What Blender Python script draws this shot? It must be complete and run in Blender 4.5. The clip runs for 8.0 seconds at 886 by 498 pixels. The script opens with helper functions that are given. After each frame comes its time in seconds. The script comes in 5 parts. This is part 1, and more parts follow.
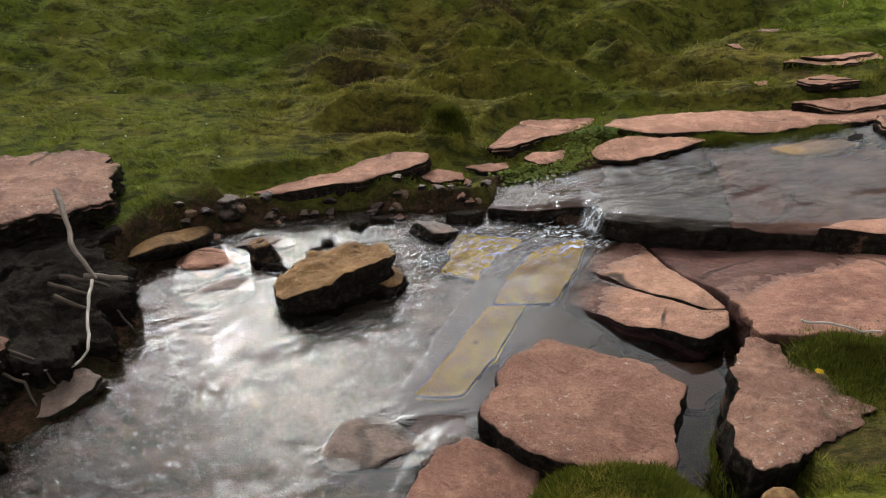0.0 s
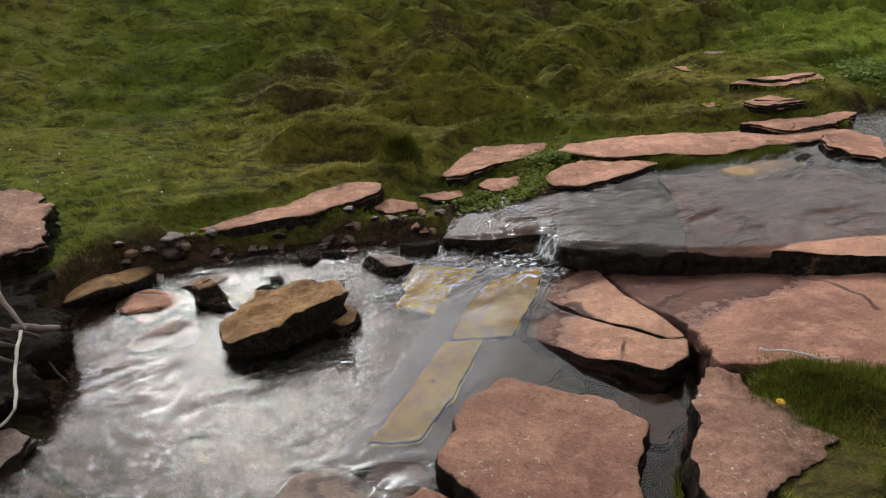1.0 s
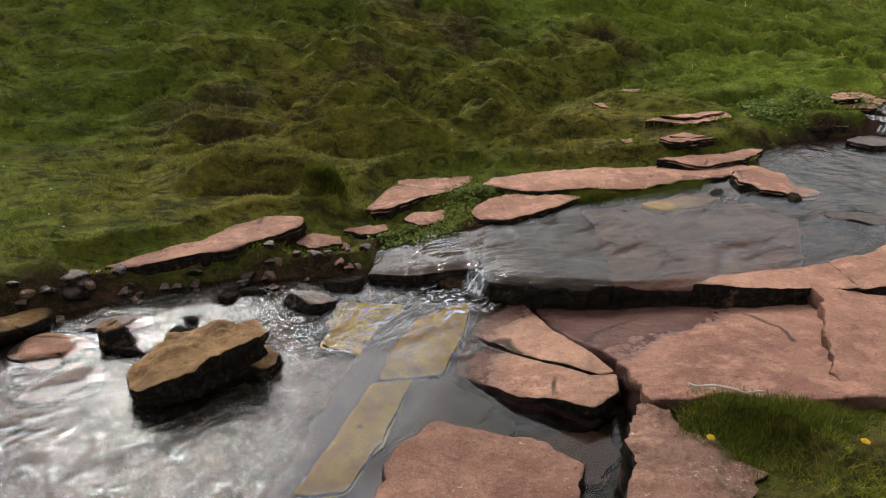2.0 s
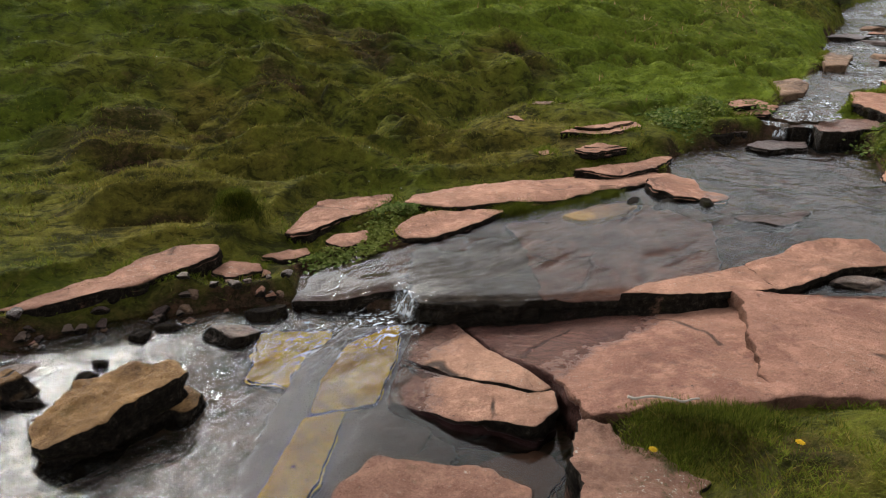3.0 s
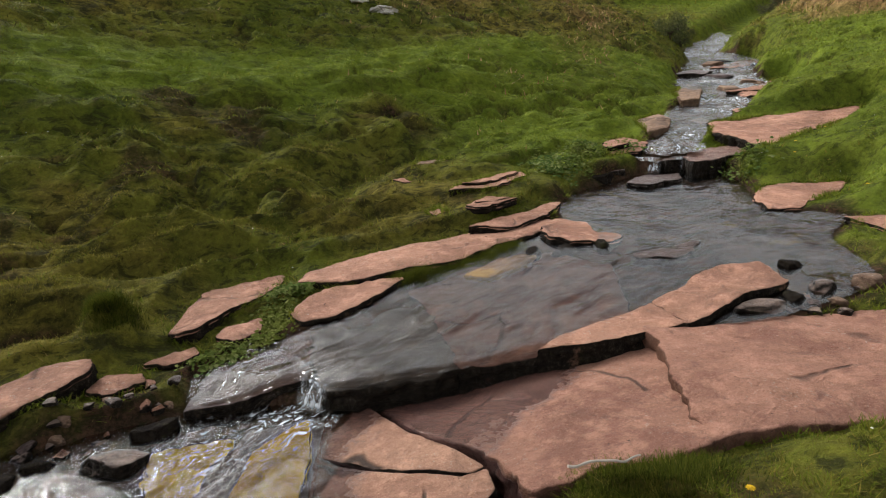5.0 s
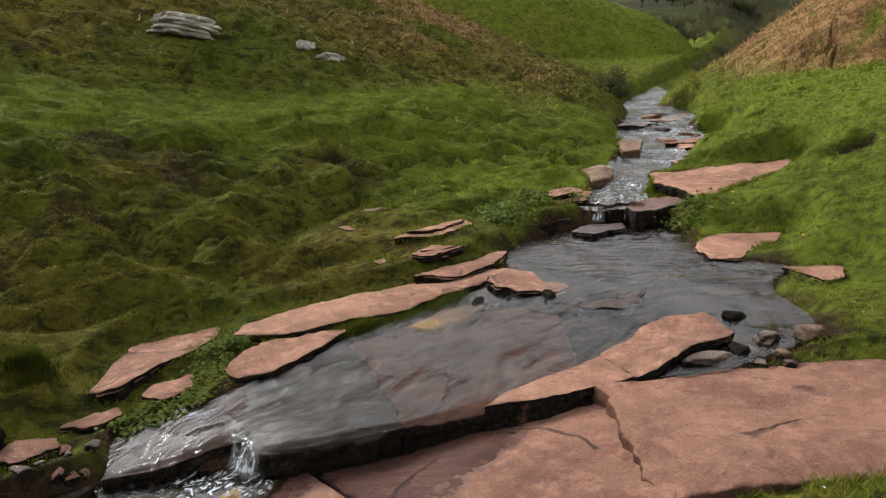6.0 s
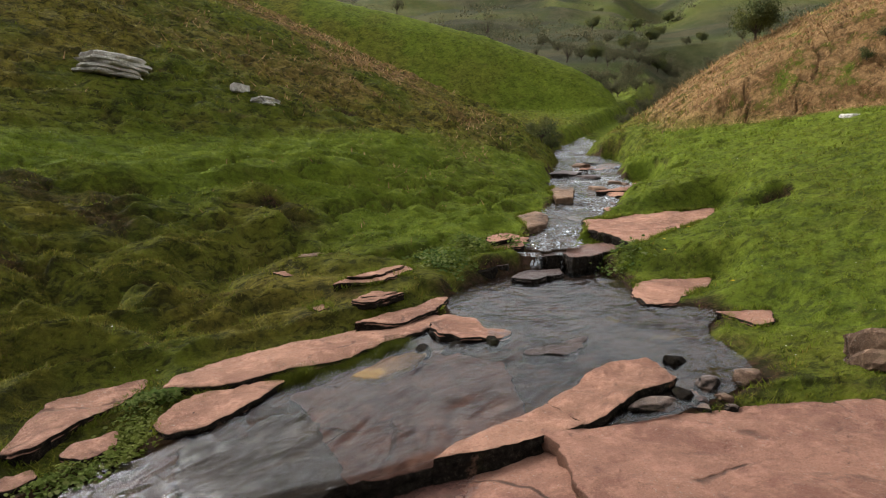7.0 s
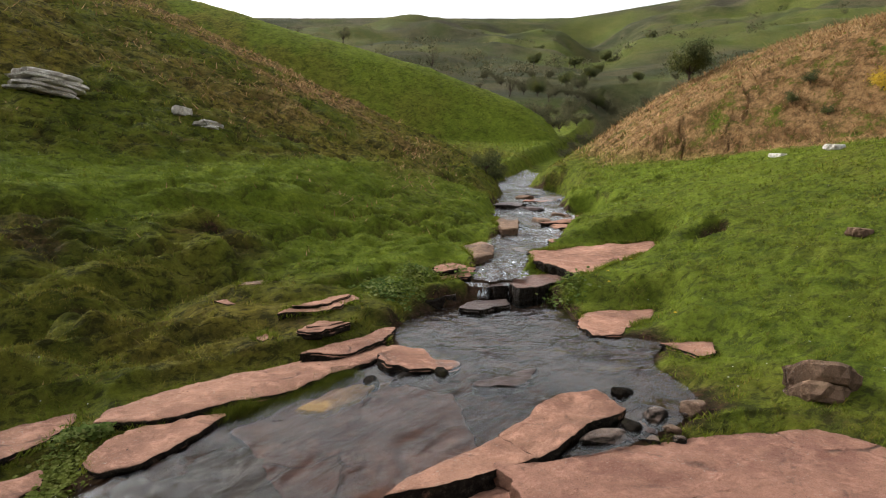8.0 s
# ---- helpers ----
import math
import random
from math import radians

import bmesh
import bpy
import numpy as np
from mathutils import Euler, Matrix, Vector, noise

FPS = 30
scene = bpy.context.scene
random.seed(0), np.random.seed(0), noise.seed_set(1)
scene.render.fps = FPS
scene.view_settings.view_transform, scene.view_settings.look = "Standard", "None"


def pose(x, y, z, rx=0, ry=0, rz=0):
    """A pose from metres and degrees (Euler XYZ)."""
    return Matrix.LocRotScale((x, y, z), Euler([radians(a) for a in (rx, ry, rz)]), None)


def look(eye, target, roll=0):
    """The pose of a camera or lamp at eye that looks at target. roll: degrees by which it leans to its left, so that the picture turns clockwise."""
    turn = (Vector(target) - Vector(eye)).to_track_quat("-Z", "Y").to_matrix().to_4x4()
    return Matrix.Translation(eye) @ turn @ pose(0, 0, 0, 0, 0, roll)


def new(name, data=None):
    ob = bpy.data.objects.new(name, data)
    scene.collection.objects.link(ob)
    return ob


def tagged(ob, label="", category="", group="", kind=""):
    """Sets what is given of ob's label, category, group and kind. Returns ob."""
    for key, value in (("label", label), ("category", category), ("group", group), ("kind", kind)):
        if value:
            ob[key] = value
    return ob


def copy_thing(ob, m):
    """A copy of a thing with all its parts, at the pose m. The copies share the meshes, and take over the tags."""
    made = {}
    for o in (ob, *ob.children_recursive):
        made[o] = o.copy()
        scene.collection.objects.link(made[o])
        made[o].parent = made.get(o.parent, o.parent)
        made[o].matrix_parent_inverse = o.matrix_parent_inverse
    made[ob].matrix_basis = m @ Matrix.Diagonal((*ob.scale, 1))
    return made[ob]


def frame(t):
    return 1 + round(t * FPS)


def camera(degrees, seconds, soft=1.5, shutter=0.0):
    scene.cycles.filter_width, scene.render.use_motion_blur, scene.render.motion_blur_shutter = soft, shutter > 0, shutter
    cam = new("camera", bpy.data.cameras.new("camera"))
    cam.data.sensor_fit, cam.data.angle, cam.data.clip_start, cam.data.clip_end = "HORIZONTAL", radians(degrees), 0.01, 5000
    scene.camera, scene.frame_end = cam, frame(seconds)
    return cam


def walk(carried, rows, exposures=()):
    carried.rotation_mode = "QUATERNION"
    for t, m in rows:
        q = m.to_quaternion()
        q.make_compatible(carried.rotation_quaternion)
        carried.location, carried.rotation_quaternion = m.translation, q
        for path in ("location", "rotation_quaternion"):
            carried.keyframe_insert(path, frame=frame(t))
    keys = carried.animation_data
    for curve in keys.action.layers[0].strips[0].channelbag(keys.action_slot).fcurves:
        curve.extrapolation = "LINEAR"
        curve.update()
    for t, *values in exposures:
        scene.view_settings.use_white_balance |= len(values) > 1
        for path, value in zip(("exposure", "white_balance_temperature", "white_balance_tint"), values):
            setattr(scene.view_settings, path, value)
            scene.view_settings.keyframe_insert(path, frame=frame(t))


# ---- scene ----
cam = camera(65.37, 8.0, soft=1.1)
PATH = [
    (0.0, pose(0.000, -0.000, 1.600, 62.00, 0.00, -0.00)),
    (0.5, pose(0.028, 0.073, 1.606, 62.43, 0.35, -1.87)),
    (1.0, pose(0.042, 0.128, 1.615, 63.69, 0.08, -3.69)),
    (1.5, pose(0.037, 0.178, 1.613, 64.76, -0.69, -5.69)),
    (2.0, pose(0.026, 0.235, 1.600, 66.32, -2.30, -9.71)),
    (3.5, pose(-0.014, 0.407, 1.594, 68.26, -1.63, -20.01)),
    (4.0, pose(-0.014, 0.454, 1.587, 69.41, -1.00, -22.48)),
    (5.5, pose(0.099, 0.660, 1.580, 74.48, 1.87, -30.21)),
    (6.0, pose(0.127, 0.707, 1.578, 76.41, 0.45, -32.08)),
    (6.5, pose(0.125, 0.761, 1.583, 78.71, -0.05, -34.28)),
    (7.0, pose(0.096, 0.819, 1.564, 80.20, -0.75, -37.66)),
    (7.5, pose(0.083, 0.867, 1.562, 81.31, -1.05, -39.91)),
    (8.0, pose(0.082, 0.899, 1.558, 82.74, -2.20, -42.32)),
]
walk(cam, PATH)

# ---------------------------------------------------------------- world and light
world = bpy.data.worlds.new("overcast_sky")
scene.world = world
world.use_nodes = True
wt = world.node_tree
bg = wt.nodes["Background"]
sky = wt.nodes.new("ShaderNodeTexSky")
sky.sky_type = "NISHITA"
sky.sun_disc = False
sky.sun_elevation = radians(30)
sky.sun_rotation = radians(-16)
sky.air_density, sky.dust_density, sky.ozone_density = 1.0, 4.0, 1.0
hsv = wt.nodes.new("ShaderNodeHueSaturation")
hsv.inputs["Saturation"].default_value = 0.14
wt.links.new(sky.outputs[0], hsv.inputs["Color"])
wt.links.new(hsv.outputs[0], bg.inputs["Color"])
bg.inputs["Strength"].default_value = 0.128

sun = new("sun", bpy.data.lights.new("sun", "SUN"))
sun.data.energy, sun.data.angle, sun.data.color = 0.68, radians(16), (1.0, 0.97, 0.92)
sun.matrix_world = look((-5.5, 19.3, 11.6), (0, 0, 0))
scene.view_settings.exposure = 1.44

# ---------------------------------------------------------------- materials


class Nodes:
    """A short way to write a material's nodes."""

    def __init__(self, name):
        self.mat = bpy.data.materials.new(name)
        self.mat.use_nodes = True
        self.tree = self.mat.node_tree
        self.bsdf = self.tree.nodes["Principled BSDF"]
        self.place = self.add("ShaderNodeTexCoord").outputs["Object"]

    def add(self, kind, **values):
        n = self.tree.nodes.new(kind)
        for k, v in values.items():
            n.inputs[k.replace("_", " ")].default_value = v
        return n

    def link(self, a, b):
        self.tree.links.new(a, b)

    def world_place(self):
        self.place = self.add("ShaderNodeNewGeometry").outputs["Position"]

    def noise(self, scale, detail=4.0, rough=0.6, stretch=None, distortion=0.0):
        n = self.add("ShaderNodeTexNoise", Scale=scale, Detail=detail, Roughness=rough, Distortion=distortion)
        src = self.place
        if stretch:
            m = self.add("ShaderNodeMapping", Scale=stretch)
            self.link(src, m.inputs[0])
            src = m.outputs[0]
        self.link(src, n.inputs["Vector"])
        return n.outputs["Fac"]

    def voronoi(self, scale, feature="F1"):
        n = self.add("ShaderNodeTexVoronoi", Scale=scale)
        n.feature = feature
        self.link(self.place, n.inputs["Vector"])
        return n.outputs["Distance"]

    def ramp(self, fac, stops):
        n = self.add("ShaderNodeValToRGB")
        el = n.color_ramp.elements
        while len(el) < len(stops):
            el.new(0.5)
        for e, (pos, col) in zip(el, stops):
            e.position = pos
            e.color = (*col, 1) if len(col) == 3 else col
        self.link(fac, n.inputs[0])
        return n.outputs[0]

    def step(self, fac, lo, hi):
        n = self.add("ShaderNodeMapRange", From_Min=lo, From_Max=hi)
        n.interpolation_type = "SMOOTHSTEP"
        self.link(fac, n.inputs[0])
        return n.outputs[0]

    def mix(self, fac, a, b, mode="MIX"):
        n = self.tree.nodes.new("ShaderNodeMix")
        n.data_type, n.blend_type = "RGBA", mode
        for sock, v in ((n.inputs[0], fac), (n.inputs[6], a), (n.inputs[7], b)):
            if isinstance(v, (int, float)):
                sock.default_value = v
            elif isinstance(v, tuple):
                sock.default_value = (*v, 1)
            else:
                self.link(v, sock)
        return n.outputs[2]

    def math(self, op, a, b=0.0, clamp=False):
        n = self.tree.nodes.new("ShaderNodeMath")
        n.operation, n.use_clamp = op, clamp
        for sock, v in zip(n.inputs, (a, b)):
            if isinstance(v, (int, float)):
                sock.default_value = v
            else:
                self.link(v, sock)
        return n.outputs[0]

    def bump(self, height, strength, distance, after=None):
        n = self.add("ShaderNodeBump", Strength=strength, Distance=distance)
        self.link(height, n.inputs["Height"])
        if after is not None:
            self.link(after, n.inputs["Normal"])
        return n.outputs[0]

    def attribute(self, name):
        n = self.add("ShaderNodeAttribute")
        n.attribute_name = name
        return n.outputs["Fac"]

    def facing_up(self):
        g = self.add("ShaderNodeNewGeometry")
        sep = self.add("ShaderNodeSeparateXYZ")
        self.link(g.outputs["Normal"], sep.inputs[0])
        return sep.outputs["Z"]

    def height(self):
        g = self.add("ShaderNodeNewGeometry")
        sep = self.add("ShaderNodeSeparateXYZ")
        self.link(g.outputs["Position"], sep.inputs[0])
        return sep.outputs["Z"]

    def out(self, colour=None, rough=None, normal=None, spec=None):
        for v, key in ((colour, "Base Color"), (rough, "Roughness"), (normal, "Normal"), (spec, "Specular IOR Level")):
            if v is None:
                continue
            if isinstance(v, (int, float)):
                self.bsdf.inputs[key].default_value = v
            elif isinstance(v, tuple):
                self.bsdf.inputs[key].default_value = (*v, 1)
            else:
                self.link(v, self.bsdf.inputs[key])
        return self.mat


def sandstone(name, light, dark, lichen=0.5, moss=0.5, wet=None, gloss=0.85, cracks=0.5, crusted=1.0, everywhere=False):
    """Old Red sandstone: pink tops with grain, cracks, lichen specks and stains; broken sides dark with moss, crust and
    painted shade; wet below a level.
    """
    n = Nodes(name)
    n.world_place()
    big = n.noise(1.3, 5, 0.65)
    mid = n.noise(8, 7, 0.7)
    fine = n.noise(48, 6, 0.75)
    grain = n.noise(240, 2, 0.6)
    pale = tuple(min(1, c * 1.35 + 0.015) for c in light)
    col = n.mix(n.step(big, 0.36, 0.64), dark, light)
    col = n.mix(n.math("MULTIPLY", n.step(mid, 0.45, 0.68), 0.75), col, pale)
    col = n.mix(n.math("MULTIPLY", n.step(fine, 0.48, 0.68), 0.32), col, tuple(c * 0.5 for c in dark))
    col = n.mix(n.math("MULTIPLY", n.step(n.noise(130, 3, 0.7), 0.56, 0.68), 0.32), col, tuple(min(1, c * 1.9 + 0.03) for c in light))
    col = n.mix(n.math("MULTIPLY", n.step(n.noise(95, 3, 0.7), 0.57, 0.68), 0.34), col, tuple(c * 0.35 for c in dark))
    stain = n.step(n.noise(3.4, 8, 0.75, None, 1.2), 0.54, 0.68)
    col = n.mix(n.math("MULTIPLY", stain, 0.5), col, (0.075, 0.045, 0.036))
    wash = n.step(n.noise(0.9, 6, 0.7, (1.0, 1.6, 1.0), 0.9), 0.50, 0.66)
    col = n.mix(n.math("MULTIPLY", wash, 0.45), col, tuple(c * 0.62 for c in dark))
    pits = n.math("MULTIPLY", n.step(n.noise(17, 4, 0.8), 0.64, 0.70), n.step(n.noise(2.3, 3), 0.42, 0.6))
    col = n.mix(n.math("MULTIPLY", pits, 0.85), col, (0.028, 0.02, 0.016))
    specks = n.math("MULTIPLY", n.step(n.noise(42, 3, 0.8), 0.60, 0.66), n.step(n.noise(2.7, 3), 0.45, 0.62))
    col = n.mix(n.math("MULTIPLY", specks, lichen), col, (0.50, 0.46, 0.38))
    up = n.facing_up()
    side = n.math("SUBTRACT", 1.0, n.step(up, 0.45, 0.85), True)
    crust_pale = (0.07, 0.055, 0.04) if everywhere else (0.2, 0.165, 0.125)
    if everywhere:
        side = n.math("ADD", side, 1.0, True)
    # Steep faces get near-black crust, deep enough to paint their shade too.
    crust_shade = n.ramp(n.noise(26, 7, 0.8), [(0.40, (0.008, 0.006, 0.005)), (0.56, (0.022, 0.017, 0.012)), (0.68, tuple(v * 0.37 for v in crust_pale)), (0.8, crust_pale)])
    col = n.mix(n.math("MULTIPLY", side, n.math("MULTIPLY", n.step(n.noise(5, 6, 0.75), 0.15, 0.42), crusted)), col, crust_shade)
    mossy = n.math("MULTIPLY", n.step(n.noise(4.3, 7, 0.75), 0.56, 0.66), moss)
    col = n.mix(n.math("MULTIPLY", mossy, 0.75), col, (0.055, 0.06, 0.016))
    bend = n.add("ShaderNodeTexNoise", Scale=1.6, Detail=3.0, Roughness=0.5)
    n.link(n.place, bend.inputs["Vector"])
    warp = n.mix(0.25, n.place, bend.outputs["Color"])
    cell = n.add("ShaderNodeTexVoronoi", Scale=0.9)
    cell.feature = "DISTANCE_TO_EDGE"
    n.link(warp, cell.inputs["Vector"])
    crack = n.math("SUBTRACT", 1.0, n.step(cell.outputs["Distance"], 0.002, 0.012), True)
    crack = n.math("MULTIPLY", n.math("MULTIPLY", crack, n.step(n.noise(1.9, 3), 0.5, 0.58)), cracks)
    col = n.mix(crack, col, (0.02, 0.014, 0.01))
    rough = n.math("ADD", n.math("MULTIPLY", fine, 0.25), gloss - 0.12)
    if wet is not None:
        damp = n.math("SUBTRACT", 1.0, n.step(n.math("ADD", n.height(), n.math("MULTIPLY", n.noise(2.6, 6, 0.65), 0.12)), wet + 0.05, wet + 0.075), True)
        col = n.mix(damp, col, n.mix(0.72, col, (0.055, 0.024, 0.024)))
        rough = n.mix(damp, rough, (0.16, 0.16, 0.16))
    h = n.math("ADD", n.math("MULTIPLY", n.noise(3.2, 6, 0.6, None, 0.8), 1.6), n.math("ADD", mid, n.math("MULTIPLY", fine, 0.4)))
    h = n.math("SUBTRACT", h, n.math("ADD", n.math("MULTIPLY", crack, 0.8), n.math("MULTIPLY", pits, 0.3)))
    nrm = n.bump(h, 1.0, 0.032)
    nrm = n.bump(n.math("ADD", fine, n.math("MULTIPLY", grain, 0.7)), 0.8, 0.006, nrm)
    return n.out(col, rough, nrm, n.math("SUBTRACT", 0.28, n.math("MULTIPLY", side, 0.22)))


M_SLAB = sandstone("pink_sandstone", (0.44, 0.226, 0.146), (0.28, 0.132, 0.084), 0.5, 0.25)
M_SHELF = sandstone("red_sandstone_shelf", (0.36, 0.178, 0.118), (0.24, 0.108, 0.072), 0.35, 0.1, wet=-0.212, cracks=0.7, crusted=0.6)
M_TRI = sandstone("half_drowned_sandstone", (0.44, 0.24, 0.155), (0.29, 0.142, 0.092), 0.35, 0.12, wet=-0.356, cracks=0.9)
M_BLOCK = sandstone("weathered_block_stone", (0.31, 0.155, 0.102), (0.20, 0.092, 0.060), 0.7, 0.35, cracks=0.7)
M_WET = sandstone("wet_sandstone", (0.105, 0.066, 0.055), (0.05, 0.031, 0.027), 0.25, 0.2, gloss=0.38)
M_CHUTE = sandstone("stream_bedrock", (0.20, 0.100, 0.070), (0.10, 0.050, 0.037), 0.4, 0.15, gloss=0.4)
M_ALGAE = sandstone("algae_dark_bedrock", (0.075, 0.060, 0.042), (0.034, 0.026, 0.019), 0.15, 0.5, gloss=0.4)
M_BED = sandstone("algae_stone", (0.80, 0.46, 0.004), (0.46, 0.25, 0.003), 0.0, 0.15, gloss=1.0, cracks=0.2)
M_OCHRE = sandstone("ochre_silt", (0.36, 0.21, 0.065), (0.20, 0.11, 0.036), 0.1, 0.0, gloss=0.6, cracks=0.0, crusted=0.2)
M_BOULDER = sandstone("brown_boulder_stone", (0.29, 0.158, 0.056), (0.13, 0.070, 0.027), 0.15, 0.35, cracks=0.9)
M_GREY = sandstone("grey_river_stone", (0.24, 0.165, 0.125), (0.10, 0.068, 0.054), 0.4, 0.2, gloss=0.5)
# Black stone; on the left bank its colour also stands in for shade.
M_DARK = sandstone("black_wet_shaded_stone", (0.022, 0.017, 0.013), (0.008, 0.006, 0.005), 0.3, 0.3, gloss=0.95, everywhere=True)
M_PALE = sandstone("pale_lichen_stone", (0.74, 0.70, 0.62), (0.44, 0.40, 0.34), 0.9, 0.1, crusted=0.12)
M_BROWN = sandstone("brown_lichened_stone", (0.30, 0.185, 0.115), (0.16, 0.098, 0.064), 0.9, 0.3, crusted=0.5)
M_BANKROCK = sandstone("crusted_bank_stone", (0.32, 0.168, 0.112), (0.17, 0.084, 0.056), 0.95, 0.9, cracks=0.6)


def turf():
    n = Nodes("turf")
    n.world_place()
    a = n.noise(0.45, 5, 0.6)
    b = n.noise(2.6, 7, 0.7)
    c = n.noise(21, 6, 0.75)
    d = n.noise(110, 3, 0.7)
    tuft = n.noise(7.5, 6, 0.72, (0.7, 1.3, 1.0), 0.5)
    green = n.mix(n.step(b, 0.32, 0.66), (0.054, 0.076, 0.009), (0.128, 0.160, 0.017))
    green = n.mix(n.math("MULTIPLY", n.step(a, 0.46, 0.66), 0.7), green, (0.175, 0.165, 0.026))
    olive = n.mix(n.step(b, 0.34, 0.62), (0.066, 0.056, 0.014), (0.20, 0.165, 0.030))
    olive = n.mix(n.math("MULTIPLY", n.step(tuft, 0.5, 0.62), 0.6), olive, (0.22, 0.19, 0.032))
    # Brighter copy of the green; makes up for light missing on the hillside.
    lush_lit = n.mix(n.step(b, 0.32, 0.66), (0.105, 0.148, 0.014), (0.185, 0.238, 0.024))
    green = n.mix(n.attribute("lush_lit"), green, lush_lit)
    col = n.mix(n.attribute("moss"), green, olive)
    brown = n.mix(n.step(b, 0.38, 0.62), (0.16, 0.085, 0.036), (0.37, 0.215, 0.10))
    col = n.mix(n.math("MULTIPLY", n.attribute("bracken"), n.step(n.noise(1.3, 7, 0.8), 0.34, 0.5)), col, brown)
    dead = n.math("MULTIPLY", n.step(n.noise(1.7, 7, 0.78, (0.7, 1.3, 1.0), 0.6), 0.56, 0.68), 0.55)
    col = n.mix(n.math("MULTIPLY", dead, n.math("SUBTRACT", 1.0, n.math("MULTIPLY", n.attribute("lush_lit"), 0.75), True)), col, (0.15, 0.088, 0.040))
    earth = n.mix(n.step(c, 0.35, 0.65), (0.020, 0.013, 0.009), (0.085, 0.045, 0.026))
    col = n.mix(n.attribute("earth"), col, earth)
    rock = n.mix(n.step(b, 0.35, 0.65), (0.050, 0.030, 0.022), (0.150, 0.085, 0.056))
    rock = n.mix(n.step(n.noise(1.9, 5, 0.7), 0.57, 0.68), rock, (0.20, 0.135, 0.045))
    rock = n.mix(n.math("MULTIPLY", n.step(c, 0.45, 0.65), 0.6), rock, (0.030, 0.022, 0.018))
    col = n.mix(n.attribute("bed"), col, rock)
    moor = n.mix(n.step(n.noise(0.06, 9, 0.8), 0.42, 0.58), (0.030, 0.037, 0.016), (0.078, 0.066, 0.034))
    moor = n.mix(n.math("MULTIPLY", n.step(n.noise(0.011, 6, 0.75, (1.0, 1.0, 4.0)), 0.50, 0.60), 0.7), moor, (0.036, 0.028, 0.022))
    col = n.mix(n.attribute("moor"), col, moor)
    # Shade painted in: low spots of the bumps darkened, tuft tops lightened.
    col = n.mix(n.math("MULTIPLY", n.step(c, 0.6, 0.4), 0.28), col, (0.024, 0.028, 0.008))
    gap_shade = n.math("MULTIPLY", n.step(tuft, 0.50, 0.39), n.math("SUBTRACT", 0.78, n.math("MULTIPLY", n.attribute("lush_lit"), 0.42)))
    col = n.mix(gap_shade, col, (0.026, 0.027, 0.009))
    tip_light = n.math("MULTIPLY", n.step(tuft, 0.54, 0.64), 0.32)
    col = n.mix(tip_light, col, n.mix(1.0, col, (1.7, 1.6, 1.5), "MULTIPLY"))
    nrm = n.bump(n.math("ADD", c, n.math("MULTIPLY", tuft, 2.2)), 0.9, 0.05)
    nrm = n.bump(d, 0.8, 0.015, nrm)
    return n.out(col, 0.95, nrm, 0.05)


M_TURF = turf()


def blade_material(name, stops, patchy=0.5, gap_shade=0.0):
    n = Nodes(name)
    n.world_place()
    g = n.add("ShaderNodeNewGeometry")
    col = n.ramp(g.outputs["Random Per Island"], stops)
    patch = n.noise(1.1, 4, 0.6)
    col = n.mix(n.math("MULTIPLY", n.step(patch, 0.42, 0.68), patchy), col, (0.15, 0.145, 0.018))
    # The turf's tuft noise darkens blades in hollows, painting in shade.
    if gap_shade:
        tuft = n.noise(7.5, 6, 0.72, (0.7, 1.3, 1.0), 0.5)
        col = n.mix(n.math("MULTIPLY", n.step(tuft, 0.50, 0.39), gap_shade), col, (0.030, 0.031, 0.010))
    n.out(col, 0.85, None, 0.05)
    glow = n.add("ShaderNodeBsdfTranslucent")
    n.link(col, glow.inputs["Color"])
    both = n.add("ShaderNodeMixShader", Fac=0.4)
    n.link(n.bsdf.outputs[0], both.inputs[1])
    n.link(glow.outputs[0], both.inputs[2])
    n.link(both.outputs[0], n.tree.nodes["Material Output"].inputs["Surface"])
    return n.mat


M_BLADE = blade_material("grass_blades", [(0.0, (0.062, 0.090, 0.009)), (0.5, (0.138, 0.175, 0.017)), (0.9, (0.175, 0.19, 0.024)), (1.0, (0.20, 0.17, 0.05))], gap_shade=0.72)
# Brighter copy of the blades above, for greener ground and painted light.
M_LUSH_LIT = blade_material("lush_lit_blades", [(0.0, (0.095, 0.132, 0.013)), (0.5, (0.168, 0.215, 0.022)), (0.9, (0.20, 0.235, 0.027)), (1.0, (0.22, 0.20, 0.05))], 0.25, 0.36)
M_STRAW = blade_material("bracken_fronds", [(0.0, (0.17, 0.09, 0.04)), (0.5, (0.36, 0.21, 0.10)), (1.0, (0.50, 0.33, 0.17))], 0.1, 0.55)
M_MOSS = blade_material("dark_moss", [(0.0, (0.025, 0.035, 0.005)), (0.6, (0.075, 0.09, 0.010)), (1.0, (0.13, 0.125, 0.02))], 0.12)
M_HEATH = blade_material("mossy_tussock", [(0.0, (0.055, 0.054, 0.010)), (0.5, (0.165, 0.145, 0.022)), (0.9, (0.25, 0.20, 0.04)), (1.0, (0.30, 0.22, 0.07))], gap_shade=0.78)


